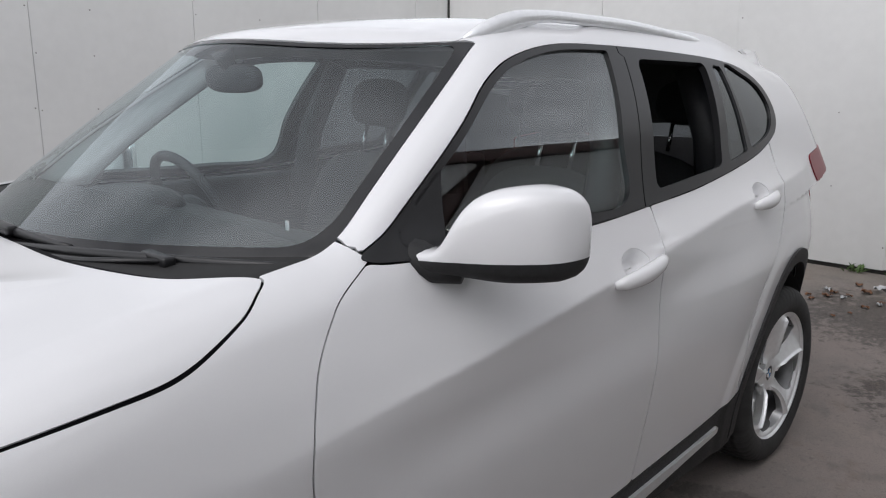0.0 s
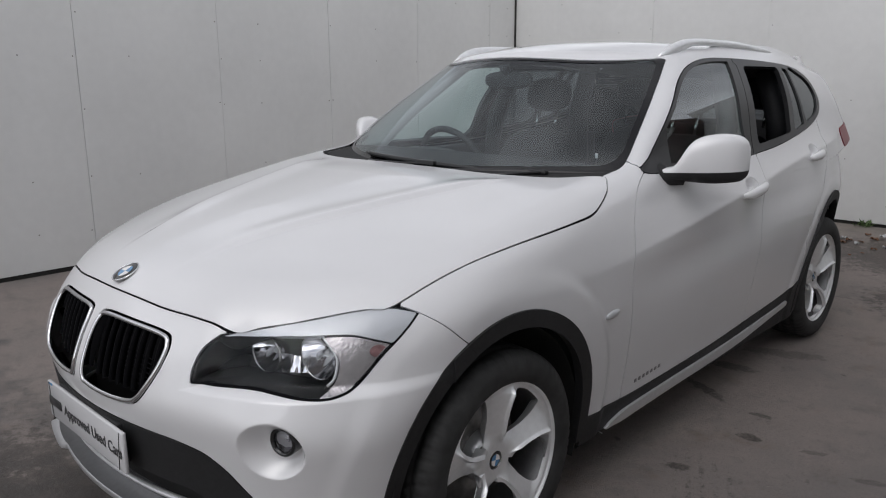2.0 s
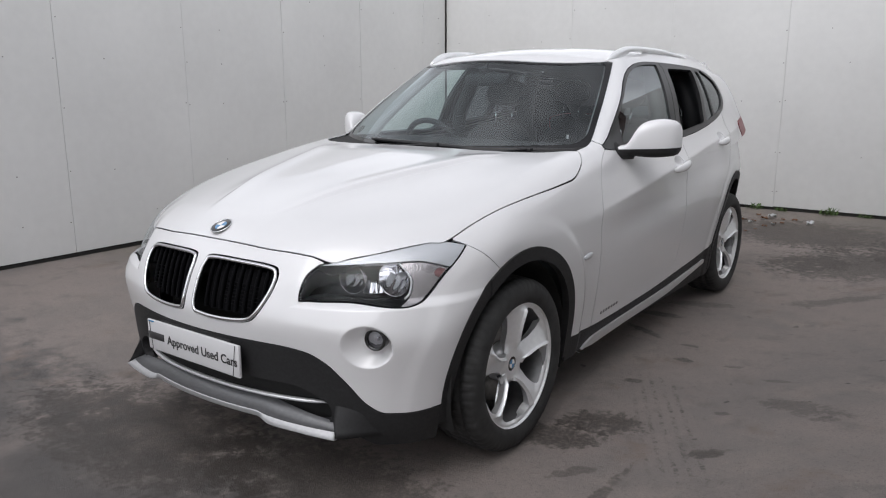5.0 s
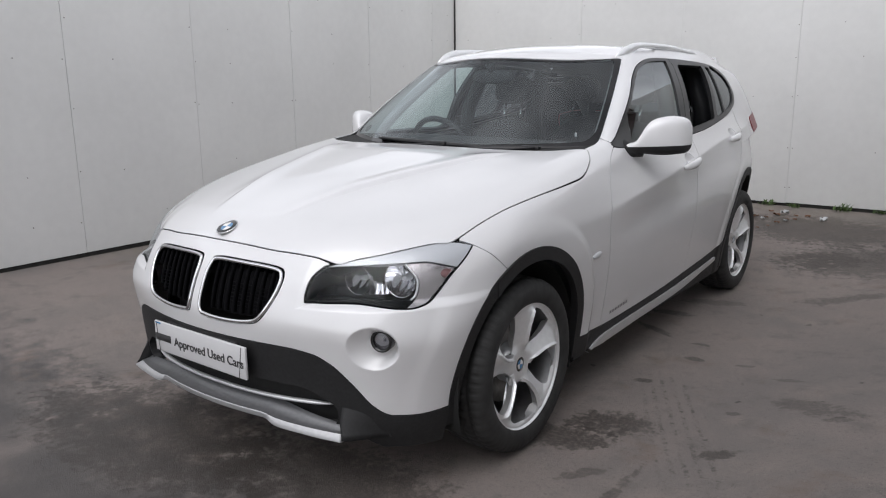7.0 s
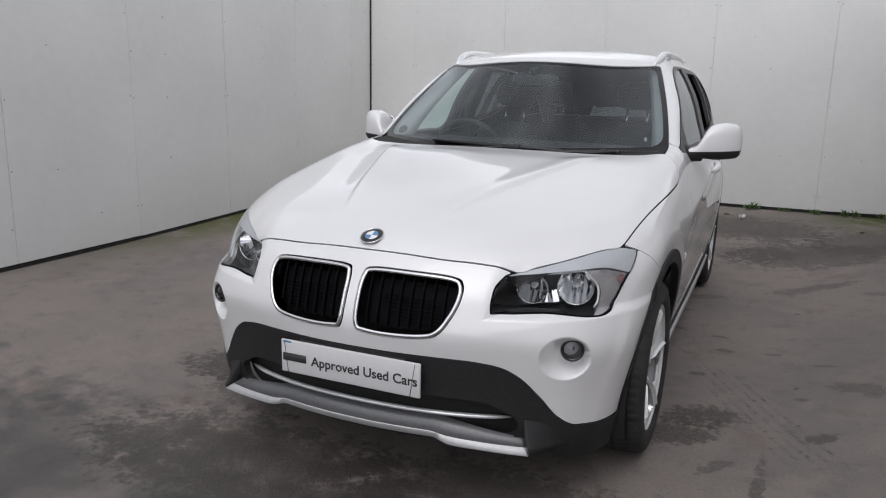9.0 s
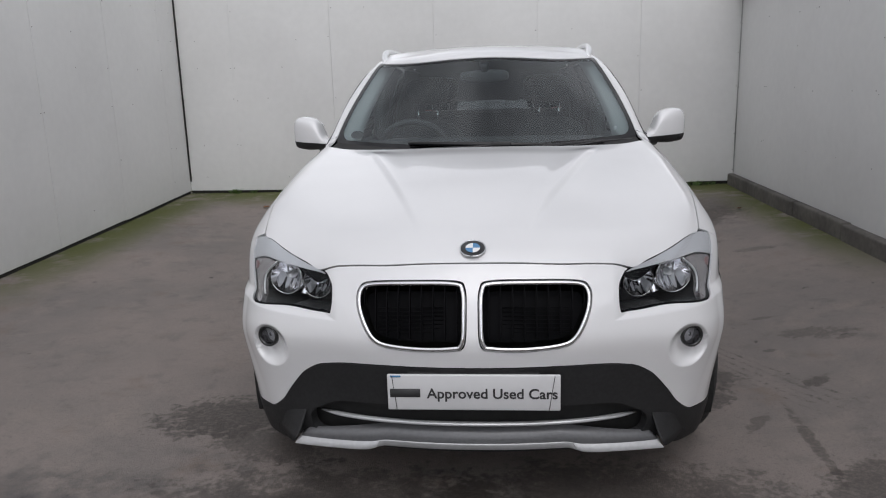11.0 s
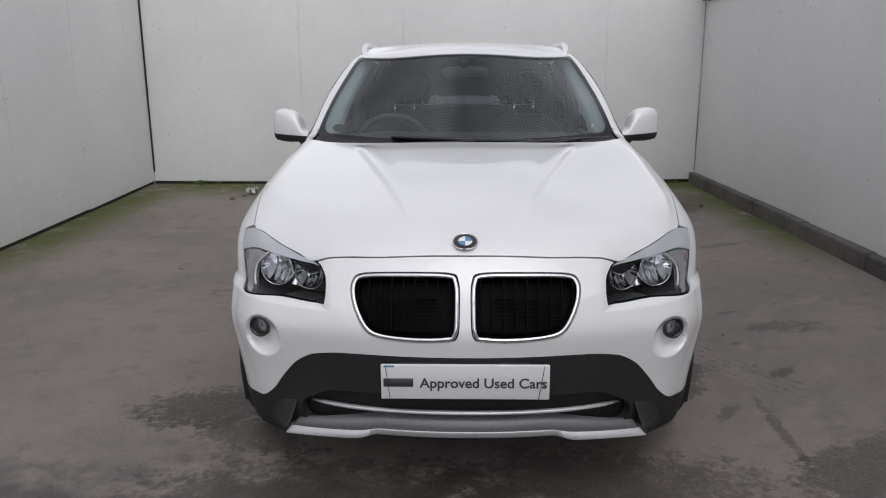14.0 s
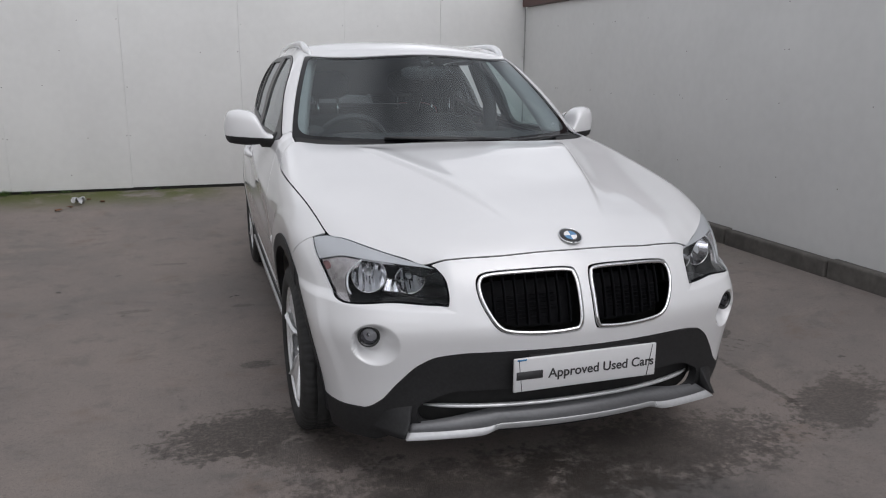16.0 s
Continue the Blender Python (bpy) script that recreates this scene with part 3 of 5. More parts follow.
def wall(name, start, end, base_point, along, inward, height, label, joints, rows):
    """A backing wall with sheet panels screwed to it; along and inward are unit directions."""
    along, inward, base_point = Vector(along), Vector(inward), Vector(base_point)

    def at(s, z, depth):
        p = base_point + along * s + inward * depth
        return (p.x, p.y, z)

    def foot(s):
        p = base_point + along * s
        return float(rise(p.x, p.y))

    def slab(s0, s1, z0, z1, top, d0, d1, bevel=0.0):
        bm = bmesh.new()
        v = [bm.verts.new(at(s, z, d)) for d in (d0, d1) for s, z in ((s0, z0), (s1, z1), (s1, top), (s0, top))]
        for f in ((0, 1, 2, 3), (7, 6, 5, 4), (0, 4, 5, 1), (1, 5, 6, 2), (2, 6, 7, 3), (3, 7, 4, 0)):
            bm.faces.new([v[k] for k in f])
        bmesh.ops.recalc_face_normals(bm, faces=bm.faces)
        if bevel:
            bmesh.ops.bevel(bm, geom=list(bm.edges), offset=bevel, segments=1, affect="EDGES")
        return bm
    ob = part(name, mesh_of(slab(start, end, -0.2, -0.2, height, -0.16, -0.022), False), SEAM, None, label, kind="structure")
    part("wall_foot", mesh_of(slab(start, end, foot(start) - 0.1, foot(end) - 0.1, max(foot(start), foot(end)) + 0.03, -0.022, -0.012), False), FOOT, ob, "dark gap at the wall foot")
    cuts = [start] + [j for j in joints if start + 0.1 < j < end - 0.1] + [end]
    rng = random.Random(len(name) * 7)
    screws = bmesh.new()
    gap = 0.0014 if name == "wall_west" else 0.0007
    for s0, s1 in zip(cuts, cuts[1:]):
        low0, low1 = foot(s0) + 0.025 + rng.uniform(0, 0.012), foot(s1) + 0.025 + rng.uniform(0, 0.012)
        proud = rng.uniform(-0.002, 0.002)
        part("panel", mesh_of(slab(s0 + gap, s1 - gap, low0, low1, height, -0.021, proud, gap), False), PANEL, ob)
        for z in rows:
            for s in (s0 + 0.022, s1 - 0.02, s0 + (s1 - s0) * rng.choice((0.34, 0.5, 0.66))):
                if rng.random() < 0.5 and z > foot(s) + 0.1:
                    m = Matrix.Translation(at(s + rng.uniform(-0.004, 0.004), z + rng.uniform(-0.012, 0.012), proud + 0.0012)) @ inward.to_track_quat("Z", "Y").to_matrix().to_4x4()
                    bmesh.ops.create_cone(screws, cap_ends=True, segments=8, radius1=0.0058, radius2=0.004, depth=0.004, matrix=m)
    part("screws", mesh_of(screws, False), SCREW, ob, "small dull screw heads", kind="stuff")
    return ob


ROWS_UP = (0.34, 0.71, 1.205, 1.55, 1.84, 2.15)
wall("wall_west", SOUTH, NORTH, (WEST, 0, 0), (0, 1, 0), (1, 0, 0), 2.5, "light grey sheet panel wall with screwed joints", [-0.78 + 1.1 * k for k in range(-7, 5)], ROWS_UP)
wall("wall_north", WEST, EAST, (0, NORTH, 0), (1, 0, 0), (0, -1, 0), 2.5, "light grey sheet panel wall with screwed joints", [-2.89, -1.78, -0.65, 0.45, 1.53], ROWS_UP)
wall("wall_east", SOUTH, NORTH, (EAST, 0, 0), (0, 1, 0), (-1, 0, 0), 2.09, "light grey sheet panel wall above a kerb", [3.2 - 1.1 * k for k in range(0, 12)], ROWS_UP[1:5])
part("wall_cap", boxed((EAST - 0.06, SOUTH, 2.092), (EAST + 0.16, NORTH - 0.03, 2.30), 0.01), FASCIA, None, "red-brown metal capping along the wall top", kind="structure")
# inside corner joint
part("trim", boxed((WEST + 0.002, NORTH - 0.018, 0.3), (WEST + 0.018, NORTH - 0.002, 2.49), 0.003), FOOT, None, "dark joint in the wall corner", kind="structure")
part("trim", boxed((EAST - 0.014, NORTH - 0.014, 0.3), (EAST - 0.003, NORTH - 0.003, 2.08), 0.003), SEAM, None, "grey joint in the wall corner", kind="structure")

# kerb of concrete blocks along the east wall
kerb = tagged(new("kerb"), "low weathered concrete kerb along the wall foot", kind="structure")
for k in range(13):
    y0 = NORTH - 0.02 - 0.95 * (k + 1)
    z0 = float(rise(EAST - 0.1, y0 + 0.475))
    jitter = random.Random(k)
    part("kerb_stone", mesh_of(boxed((EAST - 0.075 + jitter.uniform(-0.006, 0.004), y0 + 0.006, z0 - 0.15), (EAST + 0.002, y0 + 0.944, z0 + 0.115 + jitter.uniform(-0.008, 0.008)), 0.012, 2), False), CONCRETE, kerb)


def tuft(x, y, size, seed):
    rng = random.Random(seed)
    bm, z0 = bmesh.new(), float(rise(x, y))
    for _ in range(26):
        a, lean, tall = rng.uniform(0, 6.28), rng.uniform(0.2, 1.0) * size, rng.uniform(0.4, 1.0) * size
        bx, by = x + rng.uniform(-size, size) * 0.9, y + rng.uniform(-0.5, 0.3) * size * 0.5
        w = rng.uniform(0.05, 0.16) * size
        px, py = -math.sin(a) * w, math.cos(a) * w
        tip = (bx + math.cos(a) * lean, min(by + math.sin(a) * lean, NORTH - 0.01), z0 + tall)
        mid = ((bx + tip[0]) / 2, min((by + tip[1]) / 2, NORTH - 0.01), z0 + tall * 0.7)
        v = [bm.verts.new(p) for p in ((bx, by, z0), (mid[0] + px, min(mid[1] + py, NORTH - 0.008), mid[2]), tip, (mid[0] - px, min(mid[1] - py, NORTH - 0.008), mid[2]))]
        bm.faces.new(v)
    return bm


for k, (x, y, size) in enumerate([(-2.95, 3.82, 0.07), (-2.75, 3.85, 0.05), (-2.4, 3.86, 0.04), (0.55, 3.82, 0.05), (0.95, 3.83, 0.09), (1.25, 3.85, 0.05), (1.55, 3.84, 0.06), (1.85, 3.82, 0.08),
                                 (2.15, 3.85, 0.07), (2.3, 3.84, 0.06), (-1.55, 3.86, 0.035), (0.3, 3.84, 0.07)]):
    tagged(part("weed", mesh_of(tuft(x, y + 0.16, size, k), False), WEED), "small green weed growing at the wall foot", "weed", "weeds along the wall")


def scrap(x, y, size, seed, tall):
    """A crumpled flat scrap: a leaf or a piece of film."""
    rng = random.Random(seed)
    bm = bmesh.new()
    bmesh.ops.create_grid(bm, x_segments=5, y_segments=5, size=size)
    z0 = float(rise(x, y))
    for v in bm.verts:
        r = math.hypot(v.co.x, v.co.y) / size
        k = 1 if r < 0.9 else 0.9 / r
        v.co = Vector((x + v.co.x * k * rng.uniform(0.8, 1.1), y + v.co.y * k * 0.7, z0 + 0.004 + tall * rng.random() * size))
    return bm


for k, (x, y, size) in enumerate([(-2.36, 3.22, 0.05), (-2.28, 3.34, 0.035), (-2.02, 3.5, 0.035), (-2.15, 3.62, 0.03), (0.35, 3.45, 0.04), (0.5, 3.55, 0.05), (0.62, 3.4, 0.035), (0.75, 3.6, 0.04), (0.42, 3.68, 0.04), (0.28, 3.27, 0.03), (0.34, 3.37, 0.045), (0.44, 3.44, 0.03), (0.57, 3.28, 0.035), (0.47, 3.06, 0.022), (0.13, 3.3, 0.03), (0.24, 3.33, 0.03), (0.53, 3.15, 0.02), (0.66, 3.58, 0.03), (0.68, 3.44, 0.03),
                                 (1.9, 3.3, 0.03), (2.2, 2.6, 0.03)]):
    tagged(part("dead_leaf", scrap(x, y, size * 0.75, k, 0.7), DEAD), "curled brown dead leaf lying on the tarmac", "leaf", "leaves by the wall")
for k, (x, y, size) in enumerate([(-2.22, 3.45, 0.07), (0.55, 3.62, 0.04), (0.9, 3.5, 0.035), (0.31, 3.46, 0.03), (0.43, 3.36, 0.022), (0.62, 3.36, 0.02)]):
    tagged(part("plastic_scrap", scrap(x, y, size, 50 + k, 1.1), FILM), "crumpled white plastic film lying on the tarmac", "litter", "litter by the wall")

# ---------------------------------------------------------------- the car
car = thing("car", "white five-door compact crossover car with silver alloy wheels and roof rails", "car")
GAP = 0.0020


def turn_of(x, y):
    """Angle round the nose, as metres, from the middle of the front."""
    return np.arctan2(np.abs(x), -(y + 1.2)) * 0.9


# front wrap: level rays round an upright axis
ang, zz = np.meshgrid(np.radians(np.linspace(-78, 78, 561)), np.linspace(0.16, 0.90, 260), indexing="ij")
org = np.stack([0 * ang, 0 * ang - 1.2, zz], -1)
NOSE = sheet(cast(lower_body, org, np.stack([np.sin(ang), -np.cos(ang), 0 * ang], -1), 1.3))
# bonnet and roof: upright rays
hx, hy = np.meshgrid(np.linspace(-0.86, 0.86, 253), np.linspace(-2.16, -0.45, 240), indexing="ij")
TOP = sheet(cast(lower_body, np.stack([hx, hy, 0 * hx + 0.62], -1), np.stack([0 * hx, 0 * hx, 0 * hx + 1.0], -1), 0.9))
rx, ry = np.meshgrid(np.linspace(-0.64, 0.64, 97), np.linspace(-0.44, 1.98, 220), indexing="ij")
ROOF = sheet(cast(cabin, np.stack([rx, ry, 0 * rx + 1.2], -1), np.stack([0 * rx, 0 * rx, 0 * rx + 1.0], -1), 0.6))
# windscreen: rays straight ahead
sx, sz = np.meshgrid(np.linspace(-0.79, 0.79, 159), np.linspace(1.02, 1.52, 80), indexing="ij")
PANE = sheet(cast(cabin, np.stack([sx, 0 * sx + 0.5, sz], -1), np.stack([0 * sx, 0 * sx - 1.0, 0 * sx], -1), 1.9))
# flank: rays round a lengthwise axis
fy, fa = np.meshgrid(np.linspace(-1.86, 2.14, 400), np.radians(np.linspace(-44, 84, 185)), indexing="ij")
FLANK = sheet(cast(whole_body, np.stack([0 * fy + 0.22, fy, 0 * fy + 0.74], -1), np.stack([np.cos(fa), 0 * fa, np.sin(fa)], -1), 1.1))

# outlines
hood_line = outline([(0, -2.076), (0.22, -2.063), (0.36, -2.036), (0.478, -2.0), (0.56, -1.94), (0.65, -1.853), (0.72, -1.765), (0.757, -1.715), (0.779, -1.59), (0.800, -1.42), (0.819, -1.20),
                     (0.826, -1.03), (0.822, -0.92), (0.795, -0.820), (0.765, -0.772), (0.752, -0.756), (0.738, -0.755), (0.69, -0.806), (0.60, -0.868), (0.40, -0.922), (0.2, -0.934), (0, -0.936), (-0.4, -0.922), (-0.6, -1.5), (-0.36, -2.036), (-0.22, -2.063)])
lamp_line = outline([(math.radians(a) * 0.9, z) for a, z in ((59.8, 0.836), (59.6, 0.841), (55.5, 0.853), (50.0, 0.848), (44.0, 0.832), (36.0, 0.808), (30.2, 0.788), (29.6, 0.784), (27.6, 0.756), (26.7, 0.715), (26.6, 0.684), (27.0, 0.680), (30.0, 0.679),
                     (37.0, 0.681), (44.0, 0.670), (47.5, 0.671), (50.5, 0.690), (54.0, 0.750), (57.5, 0.800))])
KIDNEY = [(0.020, 0.70), (0.024, 0.765), (0.050, 0.784), (0.18, 0.784), (0.315, 0.776), (0.350, 0.757), (0.353, 0.715), (0.336, 0.665), (0.305, 0.617), (0.262, 0.598), (0.16, 0.590), (0.06, 0.594), (0.026, 0.610)]
kidney_line = outline(KIDNEY)
white_low = [(0, 0.536), (0.25, 0.535), (0.38, 0.532), (0.48, 0.518), (0.54, 0.486), (0.60, 0.418), (0.65, 0.350), (0.70, 0.316), (0.76, 0.313), (0.86, 0.325)]
day_line = outline([(-0.567, 1.078), (-0.495, 1.131), (-0.271, 1.288), (-0.144, 1.379), (-0.02, 1.432), (0.17, 1.466), (0.437, 1.471), (0.77, 1.463), (1.03, 1.450), (1.20, 1.425), (1.31, 1.372), (1.352, 1.300),
                    (1.335, 1.240), (1.253, 1.195), (1.032, 1.147), (0.64, 1.097), (0.34, 1.076), (0.08, 1.062), (-0.25, 1.062)])
front_pane = outline([(-0.485, 1.112), (-0.275, 1.266), (-0.142, 1.362), (-0.018, 1.417), (0.155, 1.451), (0.372, 1.458), (0.378, 1.449), (0.30, 1.25), (0.248, 1.098), (0.0, 1.088), (-0.36, 1.092)])
rear_pane = cornered([(0.510, 1.440), (0.400, 1.108), (0.806, 1.140), (0.918, 1.437)], 0.03)
fixed_pane = cornered([(0.967, 1.433), (0.862, 1.145), (1.016, 1.170), (1.029, 1.428)], 0.012)
quarter_pane = outline([(1.055, 1.424), (1.050, 1.184), (1.06, 1.178), (1.21, 1.206), (1.285, 1.246), (1.312, 1.300), (1.278, 1.362), (1.19, 1.404)])


def white_edge(x):
    return spline(np.abs(x), [p[0] for p in white_low], [p[1] for p in white_low])


def seam_front(z):
    return spline(z, [0.70, 0.757, 0.81, 0.838, 0.87, 0.95], [-1.50, -1.571, -1.630, -1.668, -1.725, -1.80])


def seam_door(z):
    return spline(z, [0.25, 0.45, 0.63, 0.79, 0.92, 1.02, 1.08, 1.12], [-0.70, -0.712, -0.735, -0.758, -0.732, -0.664, -0.568, -0.50])


def seam_middle(z):
    return spline(z, [0.25, 0.5, 0.75, 0.96, 1.02, 1.09], [0.30, 0.30, 0.305, 0.330, 0.342, 0.348])


def sill_edge(y):
    return spline(y, [-1.0, -0.63, -0.1, 0.4, 0.75, 0.95], [0.318, 0.300, 0.312, 0.345, 0.375, 0.41])


def arch(y, z, grow=0.0):
    """Below zero outside both wheel openings."""
    up = np.maximum(z - 0.33, 0)
    front = 1 - np.hypot((y + 1.368) / (0.432 + grow), up / (0.452 + grow))
    rear = 1 - np.hypot((y - 1.356) / (0.430 + grow), up / (0.480 + grow))
    return 0.43 * np.maximum(front, rear)


def seam_rear(z):
    return spline(z, [0.30, 0.60, 0.75, 0.88, 1.0, 1.16], [0.92, 0.90, 0.98, 1.13, 1.20, 1.22])


def top_edge(x):
    """The front edge of the roof."""
    return -0.385 + 0.60 * x ** 2 + 0.95 * x ** 4


def pillar_edge(z):
    return spline(z, [1.05, 1.07, 1.15, 1.25, 1.35, 1.46, 1.49], [0.742, 0.736, 0.716, 0.683, 0.641, 0.585, 0.562])


PAINTED = (lower_body, 0.0, 0.010)
part("bonnet", skin(carve(TOP, lambda x, y, z: hood_line(np.abs(x), y) + GAP), lower_body, 0, 0.0065), PAINT, car, "white bonnet with two raised folds")

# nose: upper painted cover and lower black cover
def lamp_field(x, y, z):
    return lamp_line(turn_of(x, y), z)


def painted_nose(x, y, z):
    f = np.maximum(white_edge(x) - z, GAP - np.where(z > 0.7, hood_line(np.abs(x), y), 9))
    f = np.maximum(f, GAP - lamp_field(x, y, z))
    f = np.maximum(f, np.where(y < -1.9, 0.004 - kidney_line(np.abs(x), z), -9))
    f = np.maximum(f, y - seam_front(z) + GAP)
    f = np.maximum(f, arch(y, z))
    return np.maximum(f, np.where(z > 0.7, np.maximum(np.abs(x) - 0.9, y + 1.55), -9))


bumper = part("front_bumper", skin(carve(carve(NOSE, lambda x, y, z: np.maximum(np.abs(x) - 2, 0.27 - z)), painted_nose), lower_body, 0, 0.0065), PAINT, car, "white front bumper and nose")
INTAKE = cornered([(-0.545, 0.335), (-0.44, 0.394), (-0.2, 0.400), (0.2, 0.400), (0.44, 0.394), (0.545, 0.335), (0.53, 0.262), (-0.53, 0.262)], 0.04)
low_front = carve(NOSE, lambda x, y, z: np.maximum(np.maximum(z - white_edge(x) + 0.003, arch(y, z)), 0.19 + 0.05 * ease(-np.abs(x), -0.66, -0.57) - z))
part("lower_bumper", skin(carve(low_front, lambda x, y, z: np.where(y < -1.9, -INTAKE(x, z), -1)), lower_body, 0.002, 0.03), PLASTIC, car, "black grained plastic lower bumper")
part("intake_back", skin(carve(carve(NOSE, lambda x, y, z: np.abs(x) - 0.6), lambda x, y, z: INTAKE(x, z) - 0.03), lower_body, -0.05), DARK, car, "dark air intake")
part("air_strip", tube([(x, float(front_depth(x, 0.34)) + 0.012 + 0.03 * (abs(x) / 0.51) ** 4, 0.337 - 0.010 * (abs(x) / 0.51) ** 2) for x in np.linspace(-0.51, 0.51, 41)],
     [0.0095 * min(1, 0.35 + 6 * (1 - abs(x) / 0.51)) for x in np.linspace(-1, 1, 41) * 0.51], 10, 0.75), SILVER, car, "thin silver strip across the intake")
def skid_sections():
    """Cross-sections of the skid plate from end to end: top, fold, lower lip and back edge."""
    us, out = np.linspace(-1, 1, 161), []
    for u in us:
        a = abs(u) * 0.592
        top, fold, low = (float(spline(a, [0, 0.28, 0.345, 0.46, 0.592], v)) for v in ([0.312, 0.310, 0.301, 0.286, 0.271], [0.286, 0.284, 0.273, 0.265, 0.257], [0.267, 0.265, 0.252, 0.247, 0.242]))
        top_out, fold_out, low_out = (float(spline(a, [0, 0.28, 0.345, 0.46, 0.592], v)) for v in ([-0.045, -0.045, -0.040, -0.022, -0.002], [0.032, 0.031, 0.034, 0.040, 0.047], [0.032, 0.032, 0.048, 0.060, 0.078]))
        rows = ((0.549, top_out, top), (0.571, fold_out, fold), (0.574, fold_out + 0.004, fold - 0.004), (0.588, low_out, low), (0.587, low_out - 0.008, low - 0.005), (0.580, -0.05, low + 0.002))
        out.append([(u * wide, lift, z) for wide, lift, z in rows])
    flat = np.array(out)
    start = np.stack([flat[..., 0], 0 * flat[..., 0] - 1.7, 0 * flat[..., 0] + 0.27], -1)
    y = cast(lower_body, start, np.broadcast_to(np.array([0.0, -1.0, 0.0]), start.shape), 0.8)[..., 1]
    return [[(float(q[0]), float(d - q[1]), float(q[2])) for q, d in zip(ring, row)] for ring, row in zip(flat, y)]


def strip_mesh(rings):
    bm = bmesh.new()
    rows = [[bm.verts.new(q) for q in ring] for ring in rings]
    for a, b in zip(rows, rows[1:]):
        for k in range(len(a) - 1):
            bm.faces.new((a[k], a[k + 1], b[k + 1], b[k]))
    for end in (rows[0], rows[-1]):
        if len(end) > 2:
            bm.faces.new(end)
    bmesh.ops.recalc_face_normals(bm, faces=bm.faces)
    return bm


SECTIONS = skid_sections()
INNER = [k for k in range(161) if abs(k - 80) / 80 * 0.592 < 0.318]
plate_low = part("skid_plate", strip_mesh([r[:2] + [(r[1][0], r[1][1] + 0.05, r[1][2] - 0.004)] for r in SECTIONS]), SKID_SHADED, car, "satin skid plate under the bumper, upper face painted darker as shade")
# narrow strip in the paler paint draws the highlight along the fold
part("skid_fold", strip_mesh([r[1:3] + [(r[2][0], r[2][1] + 0.01, r[2][2] - 0.002)] for r in SECTIONS[INNER[0]:INNER[-1] + 1]]), SKID_LIP, plate_low, "fold of the plate with a painted highlight")
part("skid_front", strip_mesh([r[2:] for r in SECTIONS[INNER[0]:INNER[-1] + 1]]), SKID_LIP, plate_low)
for some in (SECTIONS[:INNER[0] + 1], SECTIONS[INNER[-1]:]):
    way, rings = (1 if some[0][0][0] > 0 else -1), []
    for t in np.linspace(0.0, 1.0, 14):
        rings.append([])
        for wide, reach, out, z in ((0.553, 0.13, -0.004, 0.345), (0.560, 0.12, 0.016, 0.318), (0.568, 0.11, 0.040, 0.290), (0.580, 0.10, 0.062, 0.262), (0.590, 0.095, 0.076, 0.245), (0.586, 0.09, -0.03, 0.245)):
            x, up = wide + reach * t, z - 0.012 * t
            base = float(cast(lower_body, np.array([[x, -1.6, max(up, 0.26)]]), np.array([[0.0, -1.0, 0.0]]), 0.8)[0, 1])
            rings[-1].append((way * x, base - out * (1 - ease(t, 0.0, 1.0)) + 0.004 * t, up))
    part("bumper_corner", strip_mesh(rings), PLASTIC, car, "black bumper corner beside the skid plate")
    part("skid_lip", strip_mesh([r[1:] for r in some]), SKID_LIP, plate_low, "bright silver lower lip")

# dark joints behind the panel edges
part("joint_backing", skin(carve(TOP, lambda x, y, z: np.maximum(np.abs(hood_line(np.abs(x), y)) - 0.016, y + 0.80)), lower_body, -0.0065), GRILLE, car)
part("joint_backing", skin(carve(NOSE, lambda x, y, z: np.minimum(np.where(z > 0.72, np.abs(hood_line(np.abs(x), y)), 9), np.minimum(np.abs(lamp_field(x, y, z)) + 0.009, np.where((z > 0.72) & (z < 0.86), np.abs(y - seam_front(z)), 9))) - 0.014), lower_body, -0.0065), GRILLE, car)

# number plate
plate = part("number_plate", boxed((-0.26, -2.196, 0.404), (0.26, -2.184, 0.518), 0.004, 2), PLATE, car, "white dealer plate with black lettering")


def lettering(body, height, width, centre, y, parent, ink):
    curve = bpy.data.curves.new("lettering", "FONT")
    curve.body, curve.size, curve.extrude, curve.offset = body, 1.0, 0.004, 0.018
    ob = new("lettering", curve)
    me = bpy.data.meshes.new_from_object(ob.evaluated_get(bpy.context.evaluated_depsgraph_get()))
    bpy.data.objects.remove(ob)
    co = np.array([v.co for v in me.vertices])
    lo, hi = co.min(0), co.max(0)
    for v in me.vertices:
        x, up, d = v.co
        v.co = (centre[0] + ((x - lo[0]) / (hi[0] - lo[0]) - 0.5) * width, y - 0.0006 - 0.0006 * (d > 0), centre[1] + ((up - lo[1]) / (hi[1] - lo[1]) - 0.5) * height)
    for p in me.polygons:
        p.use_smooth = False
    return part("lettering", me, ink, parent, "black words")


bpy.context.view_layer.update()
lettering("Approved Used Cars", 0.043, 0.392, (0.055, 0.454), -2.1963, plate, INK)
part("name_bar", boxed((-0.252, -2.1985, 0.4465), (-0.160, -2.1955, 0.4735), 0.001, 1), INK, plate, "plain dark bar in place of a name")
part("blue_tab", boxed((-0.250, -2.1975, 0.510), (-0.218, -2.1955, 0.516), 0.0005, 1), BLUE, plate, "small blue tab")
for x0, x1 in ((-0.245, -0.232), (0.243, 0.226)):
    part("cover_edge", tube([(x0, -2.1972, 0.516), (x1, -2.1972, 0.406)], 0.0011, 6), INK, plate)
part("plate_holder", boxed((-0.20, -2.185, 0.402), (0.20, -2.150, 0.520), 0.006), PLASTIC, car)

